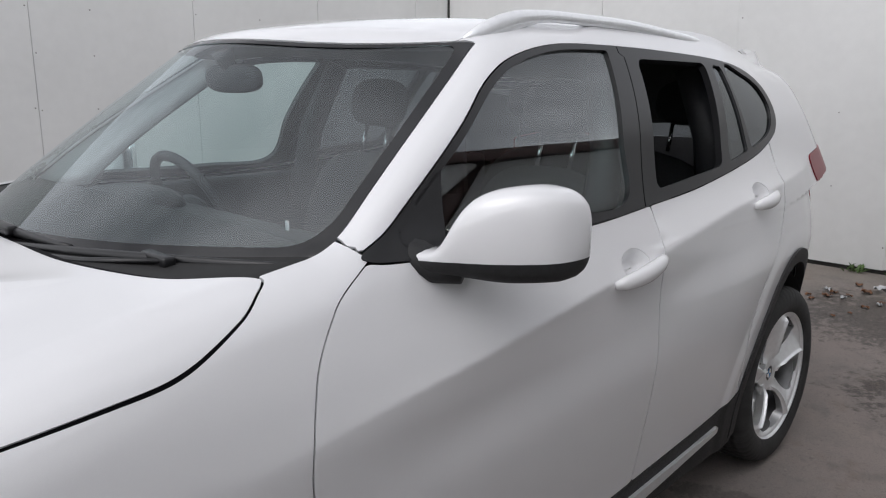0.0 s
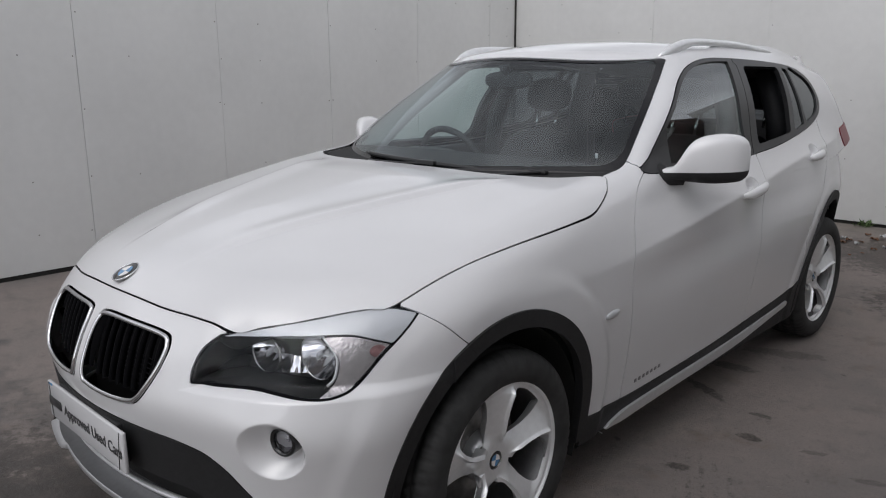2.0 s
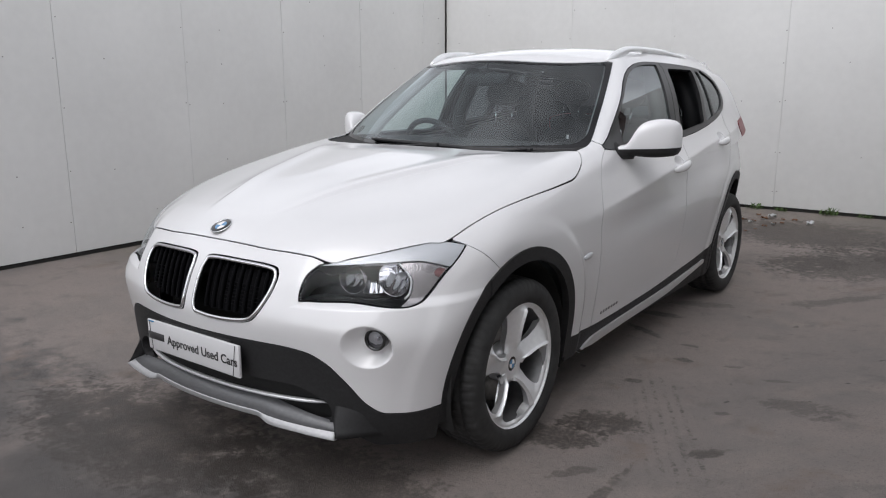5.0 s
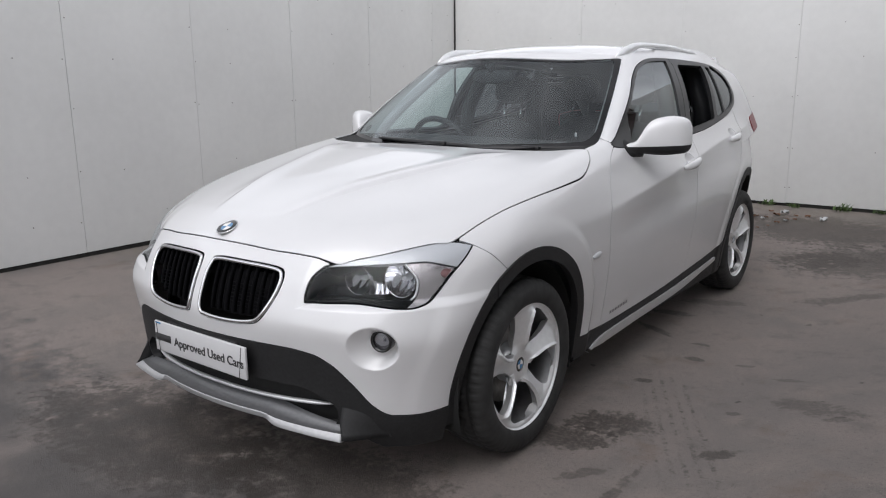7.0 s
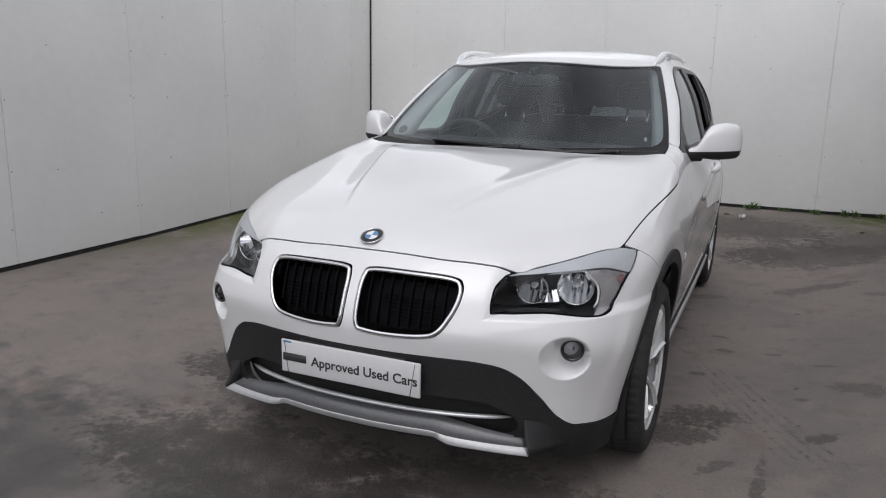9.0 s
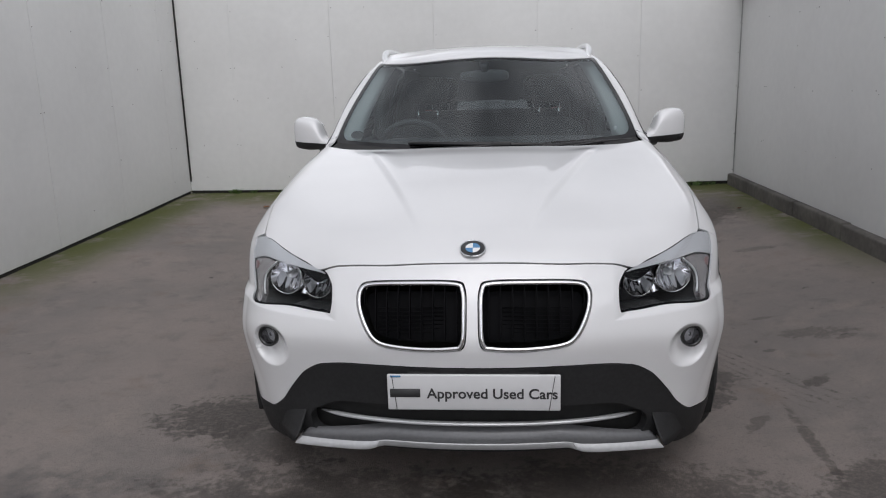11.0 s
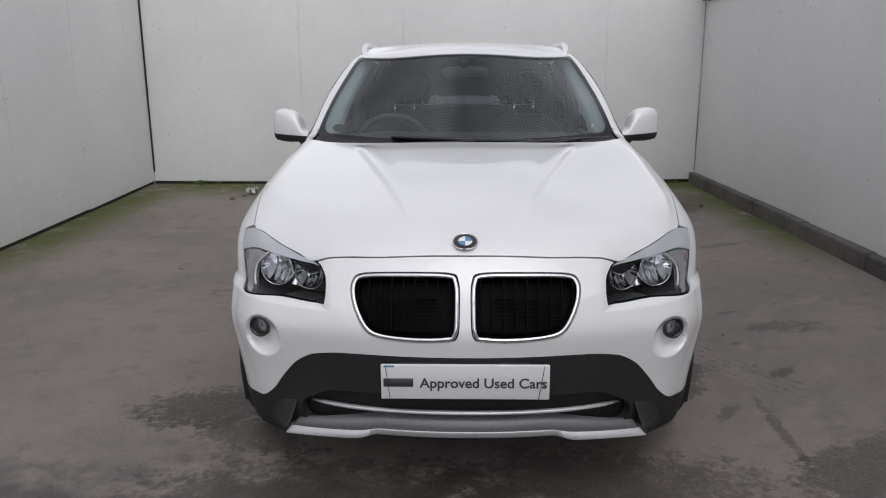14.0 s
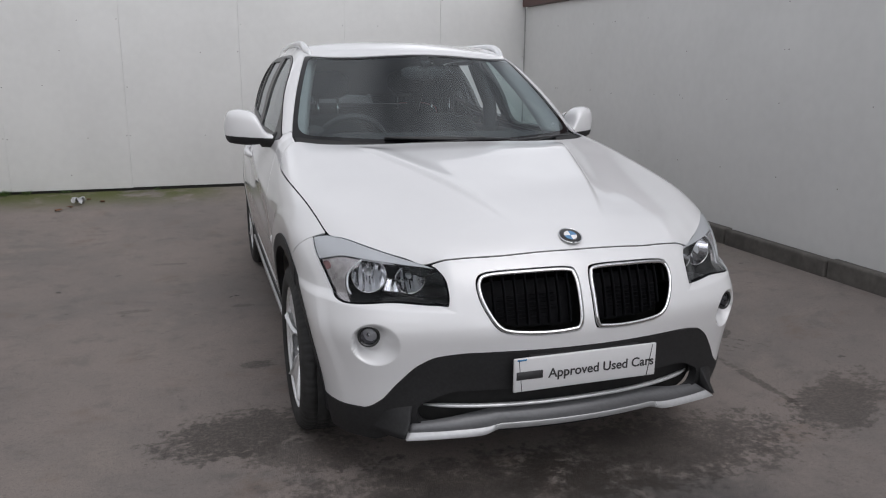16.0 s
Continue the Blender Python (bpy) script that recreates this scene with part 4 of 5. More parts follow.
# twin grilles
for side in (-1, 1):
    kid = carve(NOSE, lambda x, y, z: np.where((x * side > 0) & (y < -1.9), kidney_line(np.abs(x), z), 1.0))
    grille = part("grille", skin(carve(kid, lambda x, y, z: kidney_line(np.abs(x), z) + 0.010), lower_body, -0.055), GRILLE, car, "black vertical-slat grille in a chrome frame")
    ring = [(side * x, z) for x, z in rounded(KIDNEY, 8)]
    mid = np.mean(ring, 0)
    loop = []
    for x, z in ring + ring[:2]:
        x, z = x + (mid[0] - x) * 0.035, z + (mid[1] - z) * 0.06
        y = float(cast(lower_body, np.array([[x, -1.6, z]]), np.array([[0.0, -1.0, 0.0]]), 0.9)[0, 1])
        loop.append((x, y - 0.001, z))
    part("grille_frame", tube(loop, 0.0066, 12, 0.9, cap=False, up=(0, -1, 0)), CHROME, grille, "chrome grille frame")
    for k in range(9):
        x = side * (0.048 + 0.036 * k)
        rows = []
        for z in np.linspace(0.585, 0.785, 24):
            if kidney_line(np.array([abs(x)]), np.array([z]))[0] < -0.014:
                rows.append((x, float(front_depth(x, z)), z))
        bm = bmesh.new()
        rings = [[bm.verts.new((px + a, py + b, pz)) for a, b in ((-0.0016, 0.030), (0.0016, 0.030), (0.0022, 0.048), (-0.0022, 0.048))] for px, py, pz in rows]
        for a, b in zip(rings, rings[1:]):
            for i in range(4):
                bm.faces.new((a[i], a[(i + 1) % 4], b[(i + 1) % 4], b[i]))
        bmesh.ops.recalc_face_normals(bm, faces=bm.faces)
        part("slat", bm, GRILLE, grille)
    for k in range(7):
        z = 0.628 + 0.012 * k
        part("louvre", boxed((side * 0.19 - 0.10, float(front_depth(0.19, z)) + 0.050, z), (side * 0.19 + 0.10, float(front_depth(0.19, z)) + 0.054, z + 0.002)), GRILLE, grille)

# bonnet badge and wheel badges
def badge(radius, m, parent, quarters=True):
    bm = lathe([(0, 0.0001), (0.0035, 0.0001), (0.004, radius * 0.55), (0.004, radius * 0.9), (0.002, radius)], 32)
    bm.transform(m)
    disc = part("badge", bm, GLOSS_BLACK, parent, "round badge with blue and white quarters")
    ring = tube([(0.003, radius * math.cos(a), radius * math.sin(a)) for a in np.linspace(0, 2 * math.pi, 33)], radius * 0.06, 6, cap=False)
    ring.transform(m)
    under = disc if parent is car else parent
    part("badge_ring", ring, CHROME, under)
    for k in range(4):
        bm = bmesh.new()
        arc = [bm.verts.new((0.0052, 0, 0))] + [bm.verts.new((0.0052, radius * 0.58 * math.cos(a), radius * 0.58 * math.sin(a))) for a in np.linspace(k * math.pi / 2, (k + 1) * math.pi / 2, 9)]
        bm.faces.new(arc)
        bm.transform(m)
        part("quarter", bm, BLUE if k % 2 else WHITE, under)
    return disc


by = -2.035
bz = float(cast(lower_body, np.array([[0.0, by, 0.6]]), np.array([[0.0, 0.0, 1.0]]), 0.8)[0, 2])
slope = (float(hood_height(0, by + 0.02)) - float(hood_height(0, by - 0.02))) / 0.04
badge(0.039, Matrix.Translation((0, by, bz + 0.001)) @ Matrix.Rotation(math.atan(slope), 4, "X") @ Matrix.Rotation(-math.pi / 2, 4, "Y"), car)

# head lamps
for side in (-1, 1):
    zone = carve(NOSE, lambda x, y, z: np.where(x * side > 0, lamp_field(x, y, z), 1.0))
    lamp = part("headlamp", skin(carve(zone, lambda x, y, z: lamp_field(x, y, z) + GAP), lower_body, 0.001, 0.012), LENS, car, "clear headlamp with two chrome reflectors")
    part("lamp_housing", skin(zone, lower_body, lambda x, y, z: -0.012 - 0.185 * ease(-lamp_field(x, y, z), 0.004, 0.030)), LAMP_BLACK, lamp, "black lamp housing")

    def brow_field(x, y, z):
        u = turn_of(x, y) / 0.9
        low = spline(u, [math.radians(a) for a in (29, 34, 42, 49, 54, 60)], [0.783, 0.788, 0.797, 0.802, 0.785, 0.75])
        return np.maximum(lamp_field(x, y, z) + 0.003, low - z)
    part("lamp_brow", skin(carve(zone, brow_field), lower_body, -0.004, 0.02), BROW, lamp, "pale silver brow over the lamp")
    way = Vector((side * 0.16, -1.0, 0.02)).normalized()
    for ux, uy, uz, r in ((0.524, -1.925, 0.730, 0.049), (0.648, -1.858, 0.734, 0.058)):
        m = Matrix.Translation((side * ux, uy, uz)) @ way.to_track_quat("X", "Z").to_matrix().to_4x4()
        prof = [(-0.076 * (1 - (k / 14) ** 1.9), max(0.004, r * 0.975 * k / 14)) for k in range(15)]
        bowl = lathe(prof, 72)
        for v in bowl.verts:
            v.co.x += 0.0036 * math.cos(v.co.y / r * 17) * (1 - (v.co.y ** 2 + v.co.z ** 2) / r ** 2)
        bowl.transform(m)
        part("reflector", bowl, LAMP_SILVER, lamp, "fluted chrome reflector bowl")
        ring = lathe([(-0.010, r * 0.95), (0.001, r * 0.965), (0.003, r * 1.0), (0.0, r * 1.035), (-0.014, r * 1.04)], 48)
        ring.transform(m)
        part("reflector_ring", ring, CHROME, lamp)
        cap = lathe([(-0.062, r * 0.22), (-0.034, r * 0.17), (-0.028, r * 0.13), (-0.026, 0.0002)], 24)
        cap.transform(m)
        part("bulb", cap, SILVER, lamp, "dull metal bulb shield")

    def amber_field(x, y, z):
        u = turn_of(x, y) / 0.9
        edge_in = spline(z, [0.66, 0.70, 0.74, 0.80], [math.radians(a) for a in (43.5, 47.5, 48.0, 45.5)])
        return np.maximum(np.maximum(lamp_field(x, y, z) + 0.005, edge_in - u), -brow_field(x, y, z) + 0.004)

    def bridge_field(x, y, z):
        u = turn_of(x, y) / 0.9
        return np.maximum.reduce([lamp_field(x, y, z) + 0.020, math.radians(37) - u, u - math.radians(43), 0.722 - z, z - 0.775])
    rib = []
    for z in np.linspace(0.686, 0.792, 15):
        a = float(spline(z, [0.66, 0.70, 0.74, 0.80], [math.radians(k) for k in (43.5, 47.5, 48.0, 45.5)])) - 0.012
        q = cast(lower_body, np.array([[0.0, -1.2, z]]), np.array([[math.sin(a) * side, -math.cos(a), 0.0]]), 1.3)[0]
        rib.append((q[0] - side * 0.006, q[1] + 0.014, q[2]))
    part("lamp_rib", tube(rib, 0.0036, 8), SILVER, lamp, "pale curved rib beside the indicator")
    part("indicator", skin(carve(zone, amber_field), lower_body, -0.009, 0.02), AMBER, lamp, "faceted silver indicator")

    # small tinted patch that paints a rose reflection in the indicator
    def glint_field(x, y, z):
        u = turn_of(x, y) / 0.9
        return np.maximum(amber_field(x, y, z) + 0.003, np.hypot((u - math.radians(53.5)) * 0.9, (z - 0.762) * 1.3) - 0.019)
    part("indicator_glint", skin(carve(zone, glint_field), lower_body, -0.007, 0.004), ROSE_GLINT, lamp, "rose reflection painted on the indicator")
    part("lamp_bridge", skin(carve(zone, bridge_field), lower_body, lambda x, y, z: -0.112 + 0.006 * np.abs(np.sin(turn_of(x, y) * 75)), 0.01), LAMP_SILVER, lamp, "ribbed silver web between the reflectors")

# fog lamps
for side in (-1, 1):
    c = Vector((side * 0.684, -1.998, 0.571))
    way = Vector((side * 0.30, -1, 0.02)).normalized()
    m = Matrix.Translation(c) @ way.to_track_quat("X", "Z").to_matrix().to_4x4()
    body_bm = lathe([(-0.07, 0.036), (-0.006, 0.037), (0.0, 0.036), (0.002, 0.032), (-0.002, 0.027), (-0.008, 0.026)], 32)
    body_bm.transform(m)
    fog = part("fog_lamp", body_bm, GLOSS_BLACK, car, "small round fog lamp")
    bowl = lathe([(-0.055, 0.006), (-0.046, 0.012), (-0.030, 0.019), (-0.014, 0.0245), (-0.007, 0.0265)], 28)
    for v in bowl.verts:
        v.co.x += 0.0035 * math.cos(v.co.y / 0.026 * 11)
    bowl.transform(m)
    part("reflector", bowl, FOG_SILVER, fog)
    lens = lathe([(0.003, 0.0001), (0.002, 0.014), (-0.004, 0.0265)], 28)
    lens.transform(m)
    part("lens", lens, SMOKY, fog)
    shade = lathe([(-0.05, 0.009), (-0.022, 0.008), (-0.018, 0.0002)], 16)
    shade.transform(m)
    part("bulb", shade, CHROME, fog)

# flanks: wings, doors, quarters, pillars, cladding, panes
def on_side(s, side):
    return s if side > 0 else flip(s)


def pillar_top(y):
    return spline(y, [-0.78, -0.61, -0.56], [1.20, 1.122, 1.078])


def above_sill(x, y, z):
    return np.maximum(sill_edge(y) - z, arch(y, z))


PILLAR_IN = lambda x, y, z: np.where(y < 0.4, np.minimum(pillar_edge(z) - x, -(y - top_edge(x))), -9)
wing = carve(FLANK, lambda x, y, z: np.maximum.reduce([GAP - hood_line(x, y), seam_front(z) - y + GAP, y - seam_door(z) + GAP, above_sill(x, y, z), z - pillar_top(y) + 0.001, np.where(y > -1.0, pillar_edge(np.maximum(z, 1.07)) + 0.002 - x, -9)]))
HANDLES = ((0.085, 0.318, 0.934, 0.962), (0.915, 1.09, 1.020, 1.040))


def scoop(y, z, k):
    """Below zero inside the finger scoop behind a pull handle."""
    y0, y1, z0, z1 = HANDLES[k]
    return 0.045 * (np.hypot((y - (y0 + y1) / 2 + 0.01) / 0.060, (z - (z0 + z1) / 2 - 0.010) / 0.036) - 1)


front_door = carve(FLANK, lambda x, y, z: np.maximum.reduce([-scoop(y, z, 0), seam_door(z) - y + GAP, y - seam_middle(z) + GAP, above_sill(x, y, z), 0.003 - day_line(y, z), z - 1.081]))
rear_door = carve(FLANK, lambda x, y, z: np.maximum.reduce([-scoop(y, z, 1), seam_middle(z) - y + GAP, y - seam_rear(z) + GAP, above_sill(x, y, z), 0.003 - day_line(y, z), z - 1.25]))
TAIL = outline([(1.665, 1.085), (1.72, 1.118), (2.02, 1.118), (2.04, 0.88), (1.90, 0.88), (1.76, 0.96)])


def frame_field(x, y, z):
    f = np.maximum.reduce([0.003 - day_line(y, z), z - 9, -TAIL(y, z) + GAP])
    upper = np.where(y < seam_rear(z) + GAP, np.where((z > 1.25) | ((y < 0.2) & (z > np.maximum(1.083, np.where(y < -0.56, pillar_top(y), 0)))), -9, 9), -9)
    upper = np.where((y > -0.5) & (y < 1.25) & (z > 1.3), -9, upper)
    upper = np.where((y > seam_rear(z) + GAP), -9, upper)
    f = np.maximum(f, np.maximum(upper, above_sill(x, y, z)))
    f = np.maximum(f, np.where(y < top_edge(x), pillar_edge(z) - x, 0.553 - x))
    return np.maximum(f, -0.70 - y)


body_frame = carve(FLANK, frame_field)
lining = carve(FLANK, lambda x, y, z: np.maximum.reduce([-1.60 - y, -scoop(y, z, 0), -scoop(y, z, 1), arch(y, z, -0.03), 0.012 - day_line(y, z), 0.2 - z, np.where((z > 1.0) & (y < 0.3), pillar_edge(z) - x + 0.01, -9), np.where(y < -0.6, z - 0.9, -9), np.where((z > 1.45), 9, -9)]))
cladding = carve(carve(FLANK, lambda x, y, z: np.maximum(-arch(y, z), arch(y, z, -0.050))), lambda x, y, z: np.maximum(0.24 - z, y - 1.9))
nose_clad = carve(carve(NOSE, lambda x, y, z: np.maximum(np.maximum(-arch(y, z), arch(y, z, -0.050)), np.maximum(y + 1.60, 0.24 - z))), lambda x, y, z: -x)
rear_clad = carve(cladding, lambda x, y, z: np.maximum(-y, np.where(y > AXLE, 0.40 - z, -9)))
cladding = carve(cladding, lambda x, y, z: np.maximum(-(y + 1.60), y))
sill = carve(FLANK, lambda x, y, z: np.maximum.reduce([z - sill_edge(y) + 0.001, arch(y, z, -0.04), 0.215 - z, -0.96 - y, y - 0.96]))
strip = carve(FLANK, lambda x, y, z: np.maximum.reduce([np.abs(z - spline(y, [-0.86, -0.74, -0.46, 0.17, 0.62, 0.80], [0.190, 0.228, 0.243, 0.264, 0.302, 0.320])) - 0.021 * ease(y, -0.84, -0.66) * (0.55 + 0.45 * ease(-y, -0.8, -0.2)), -0.84 - y, y - 0.80]))
day = carve(FLANK, lambda x, y, z: np.maximum(day_line(y, z), 0 * z - (z > 1.0)))
surround = day
for field in (front_pane, rear_pane, fixed_pane, quarter_pane):
    surround = carve(surround, lambda x, y, z: -field(y, z))
for side in (-1, 1):
    part("wing", skin(on_side(wing, side), whole_body, 0, 0.0065), PAINT, car, "white front wing")
    d1 = part("front_door", skin(on_side(front_door, side), whole_body, 0, 0.0065), PAINT, car, "white front door")
    d2 = part("rear_door", skin(on_side(rear_door, side), whole_body, 0, 0.0065), PAINT, car, "white rear door")
    part("body_side", skin(on_side(body_frame, side), whole_body, 0, 0.0065), PAINT, car, "white pillar, roof edge and rear quarter")
    part("inner_shell", skin(on_side(lining, side), whole_body, -0.0065), GRILLE, car)
    part("arch_cladding", skin(on_side(cladding, side), whole_body, 0.007, 0.03), PLASTIC, car, "black plastic wheel arch trim")
    part("arch_cladding", skin(on_side(rear_clad, side), whole_body, 0.007, 0.03), PLASTIC, car, "black plastic wheel arch trim")
    part("arch_cladding", skin(on_side(nose_clad, side), lower_body, 0.003, 0.02), PLASTIC, car, "black plastic wheel arch trim")
    part("sill", skin(on_side(sill, side), whole_body, 0.004, 0.03), PLASTIC, car, "black plastic sill")
    part("sill_strip", skin(on_side(strip, side), whole_body, 0.014, 0.03), SILVER, car, "silver sill strip")
    mid_post = lambda x, y, z: y - (0.325 + 0.355 * (z - 1.09)) + np.where(z > 1.452, 0.02, 0)
    part("window_surround", skin(on_side(carve(surround, lambda x, y, z: mid_post(x, y, z) + 0.0022), side), whole_body, 0.003, 0.02), BLACK_TRIM, d1, "black window surround of the front door")
    trim = part("window_surround", skin(on_side(carve(surround, lambda x, y, z: 0.0022 - mid_post(x, y, z)), side), whole_body, 0.003, 0.02), BLACK_TRIM, car, "black window surround and pillar trim")
    part("pane", skin(on_side(carve(day, lambda x, y, z: front_pane(y, z) - 0.004), side), whole_body, -0.004), SIDE_GLASS, d1, "green tinted side window")
    if side < 0:
        part("pane", skin(on_side(carve(day, lambda x, y, z: rear_pane(y, z) - 0.004), side), whole_body, -0.004), PRIVACY, d2, "dark tinted side window")
    part("pane", skin(on_side(carve(day, lambda x, y, z: fixed_pane(y, z) - 0.004), side), whole_body, -0.004), PRIVACY, d2, "dark tinted side window")
    part("pane", skin(on_side(carve(day, lambda x, y, z: quarter_pane(y, z) - 0.004), side), whole_body, -0.004), PRIVACY, trim, "dark tinted quarter window")
    tail = carve(FLANK, lambda x, y, z: TAIL(y, z))
    part("tail_lamp", skin(on_side(tail, side), whole_body, 0.004, 0.02), RED, car, "red tail lamp")
    # pull handles with their scooped bowls
    for hy0, hy1, hz0, hz1, door in ((0.085, 0.318, 0.934, 0.962, d1), (0.915, 1.09, 1.020, 1.040, d2)):
        pts = []
        for t in np.linspace(0, 1, 11):
            y, z = hy0 + (hy1 - hy0) * t, hz0 + (hz1 - hz0) * t - 0.006
            pts.append((side * (float(side_width(y, z)) + 0.002 + 0.022 * math.sin(math.pi * t) ** 0.6), y, z))
        part("handle", tube(pts, [0.007 + 0.011 * math.sin(math.pi * t) ** 0.5 for t in np.linspace(0, 1, 11)], 12, 1.25), PAINT, door, "white pull handle")
        k = 0 if door is d1 else 1
        bowl = carve(FLANK, lambda x, y, z: scoop(y, z, k) - 0.002)
        part("handle_bowl", skin(on_side(bowl, side), whole_body, lambda x, y, z: -0.001 - 0.026 * ease(-scoop(y, z, k), -0.001, 0.024)), PAINT, door, "shallow scoop behind the handle")
    # side repeater and model badge
    ry0, rz0 = -0.905, 0.655
    rp = tube([(side * (float(side_width(y, rz0 + 0.08 * (y - ry0))) + 0.001), y, rz0 + 0.08 * (y - ry0)) for y in np.linspace(ry0, ry0 + 0.080, 7)], [0.004, 0.007, 0.0085, 0.009, 0.0085, 0.007, 0.003], 12, 1.5)
    part("side_repeater", rp, BROW, car, "clear side repeater lamp")
    for k in range(7):
        y = -0.62 + 0.028 * k
        z = 0.335 + 0.05 * (y + 0.62)
        xs = side * float(side_width(y, z))
        part("badge_bar", boxed((xs - 0.002, y, z), (xs + 0.002, y + 0.017, z + 0.020), 0.0008, 1), GREYBAR, d1)

# roof, screen, rails
part("roof", skin(carve(ROOF, lambda x, y, z: np.maximum(np.maximum(np.abs(x) - 0.551, top_edge(np.abs(x)) - y + GAP), y - 1.95)), cabin, 0, 0.012), PAINT, car, "white roof")


def screen_field(x, y, z):
    x = np.abs(x)
    return np.maximum.reduce([x - pillar_edge(z) + 0.002, y - top_edge(x) + 0.003, y - 0.2, hood_height(x, y) - 0.035 - z])


pane = carve(PANE, screen_field)
windscreen = part("windscreen", skin(pane, cabin, -0.003), SCREEN, car, "clear laminated windscreen")
band = carve(pane, lambda x, y, z: -smax(smax(np.abs(x) - pillar_edge(z) + 0.022, (y - top_edge(np.abs(x))) * 0.6 + 0.009, 0.03), (1.086 + 0.03 * np.abs(x) ** 2) - z, 0.06))
part("screen_border", skin(band, cabin, -0.001), FRIT, windscreen, "black printed border")
cowl = carve(TOP, lambda x, y, z: np.maximum.reduce([GAP - hood_line(np.abs(x), y), -1.05 - y, np.abs(x) - 0.725, y + 0.6]))
part("cowl", skin(cowl, lower_body, -0.012, 0.02), DARK, car, "black cowl panel under the screen")
for x0, x1, z0, z1 in ((-0.34, 0.31, 1.094, 1.077), (0.14, 0.70, 1.066, 1.074)):
    pts = []
    for t in np.linspace(0, 1, 21):
        x, z = x0 + (x1 - x0) * t, z0 + (z1 - z0) * t + 0.003 * math.sin(math.pi * t)
        pts.append((x, float(screen_depth(x, z)) - 0.020, z + 0.002))
    w = part("wiper", tube(pts, [0.004 + 0.006 * math.sin(math.pi * (0.04 + 0.92 * t)) ** 0.6 for t in np.linspace(0, 1, 21)], 8, 1.1), BLACK_TRIM, car, "black wiper blade")
    part("blade_rubber", tube([(q[0], q[1] + 0.010, q[2] - 0.004) for q in pts], 0.0035, 6), RUBBER, w)
    mid = pts[13]
    part("blade_clip", boxed((mid[0] - 0.045, mid[1] - 0.018, mid[2] - 0.008), (mid[0] + 0.045, mid[1] + 0.006, mid[2] + 0.012), 0.005), BLACK_TRIM, w)
    arm = [(mid[0] + 0.03, mid[1] - 0.012, mid[2] + 0.004), (mid[0] - 0.12, float(screen_depth(mid[0] - 0.12, z0)) - 0.040, mid[2] - 0.008), (mid[0] - 0.30, float(screen_depth(mid[0] - 0.30, z0)) - 0.046, mid[2] - 0.016), (mid[0] - 0.40, float(screen_depth(mid[0] - 0.40, z0)) - 0.036, mid[2] - 0.030)]
    part("wiper_arm", tube(arm, [0.006, 0.008, 0.011, 0.015], 8, 0.8), BLACK_TRIM, w)
RAIL_Y, RAIL_Z = [-0.090, -0.03, 0.03, 0.10, 0.26, 0.50, 0.85, 1.12, 1.19, 1.225], [1.476, 1.510, 1.533, 1.546, 1.553, 1.552, 1.534, 1.509, 1.494, 1.474]
for side in (-1, 1):
    pts, rad = [], []
    for t in np.linspace(0, 1, 48):
        y = -0.090 + 1.315 * t
        x = 0.566 - 0.014 * (1 - ease(t, 0.0, 0.10)) - 0.006 * t - 0.02 * ease(t, 0.75, 1.0)
        r = 0.0125 + 0.004 * ease(t, 0.0, 0.05) * (1 - ease(t, 0.08, 0.22)) - 0.008 * (1 - ease(t, 0.0, 0.04)) - 0.004 * ease(t, 0.9, 1.0)
        pts.append((side * x, y, float(spline(y, RAIL_Y, RAIL_Z)) - r * 1.2))
        rad.append(r)
    rail = part("roof_rail", tube(pts, rad, 12, 1.2), ALLOY, car, "silver roof rail")
    for lo, hi, tail in ((0, 13, 1), (40, 48, 0)):
        n = hi - lo
        fade = [(1 - k / (n - 1) if tail else k / (n - 1)) ** 0.6 for k in range(n)]
        foot = [(q[0], q[1], q[2] - 0.012 * w) for q, w in zip(pts[lo:hi], fade)]
        part("rail_foot", tube(foot, [max(0.002, r * 1.02 * w) for r, w in zip(rad[lo:hi], fade)], 12, 1.9), ALLOY, rail, "solid foot of the rail")

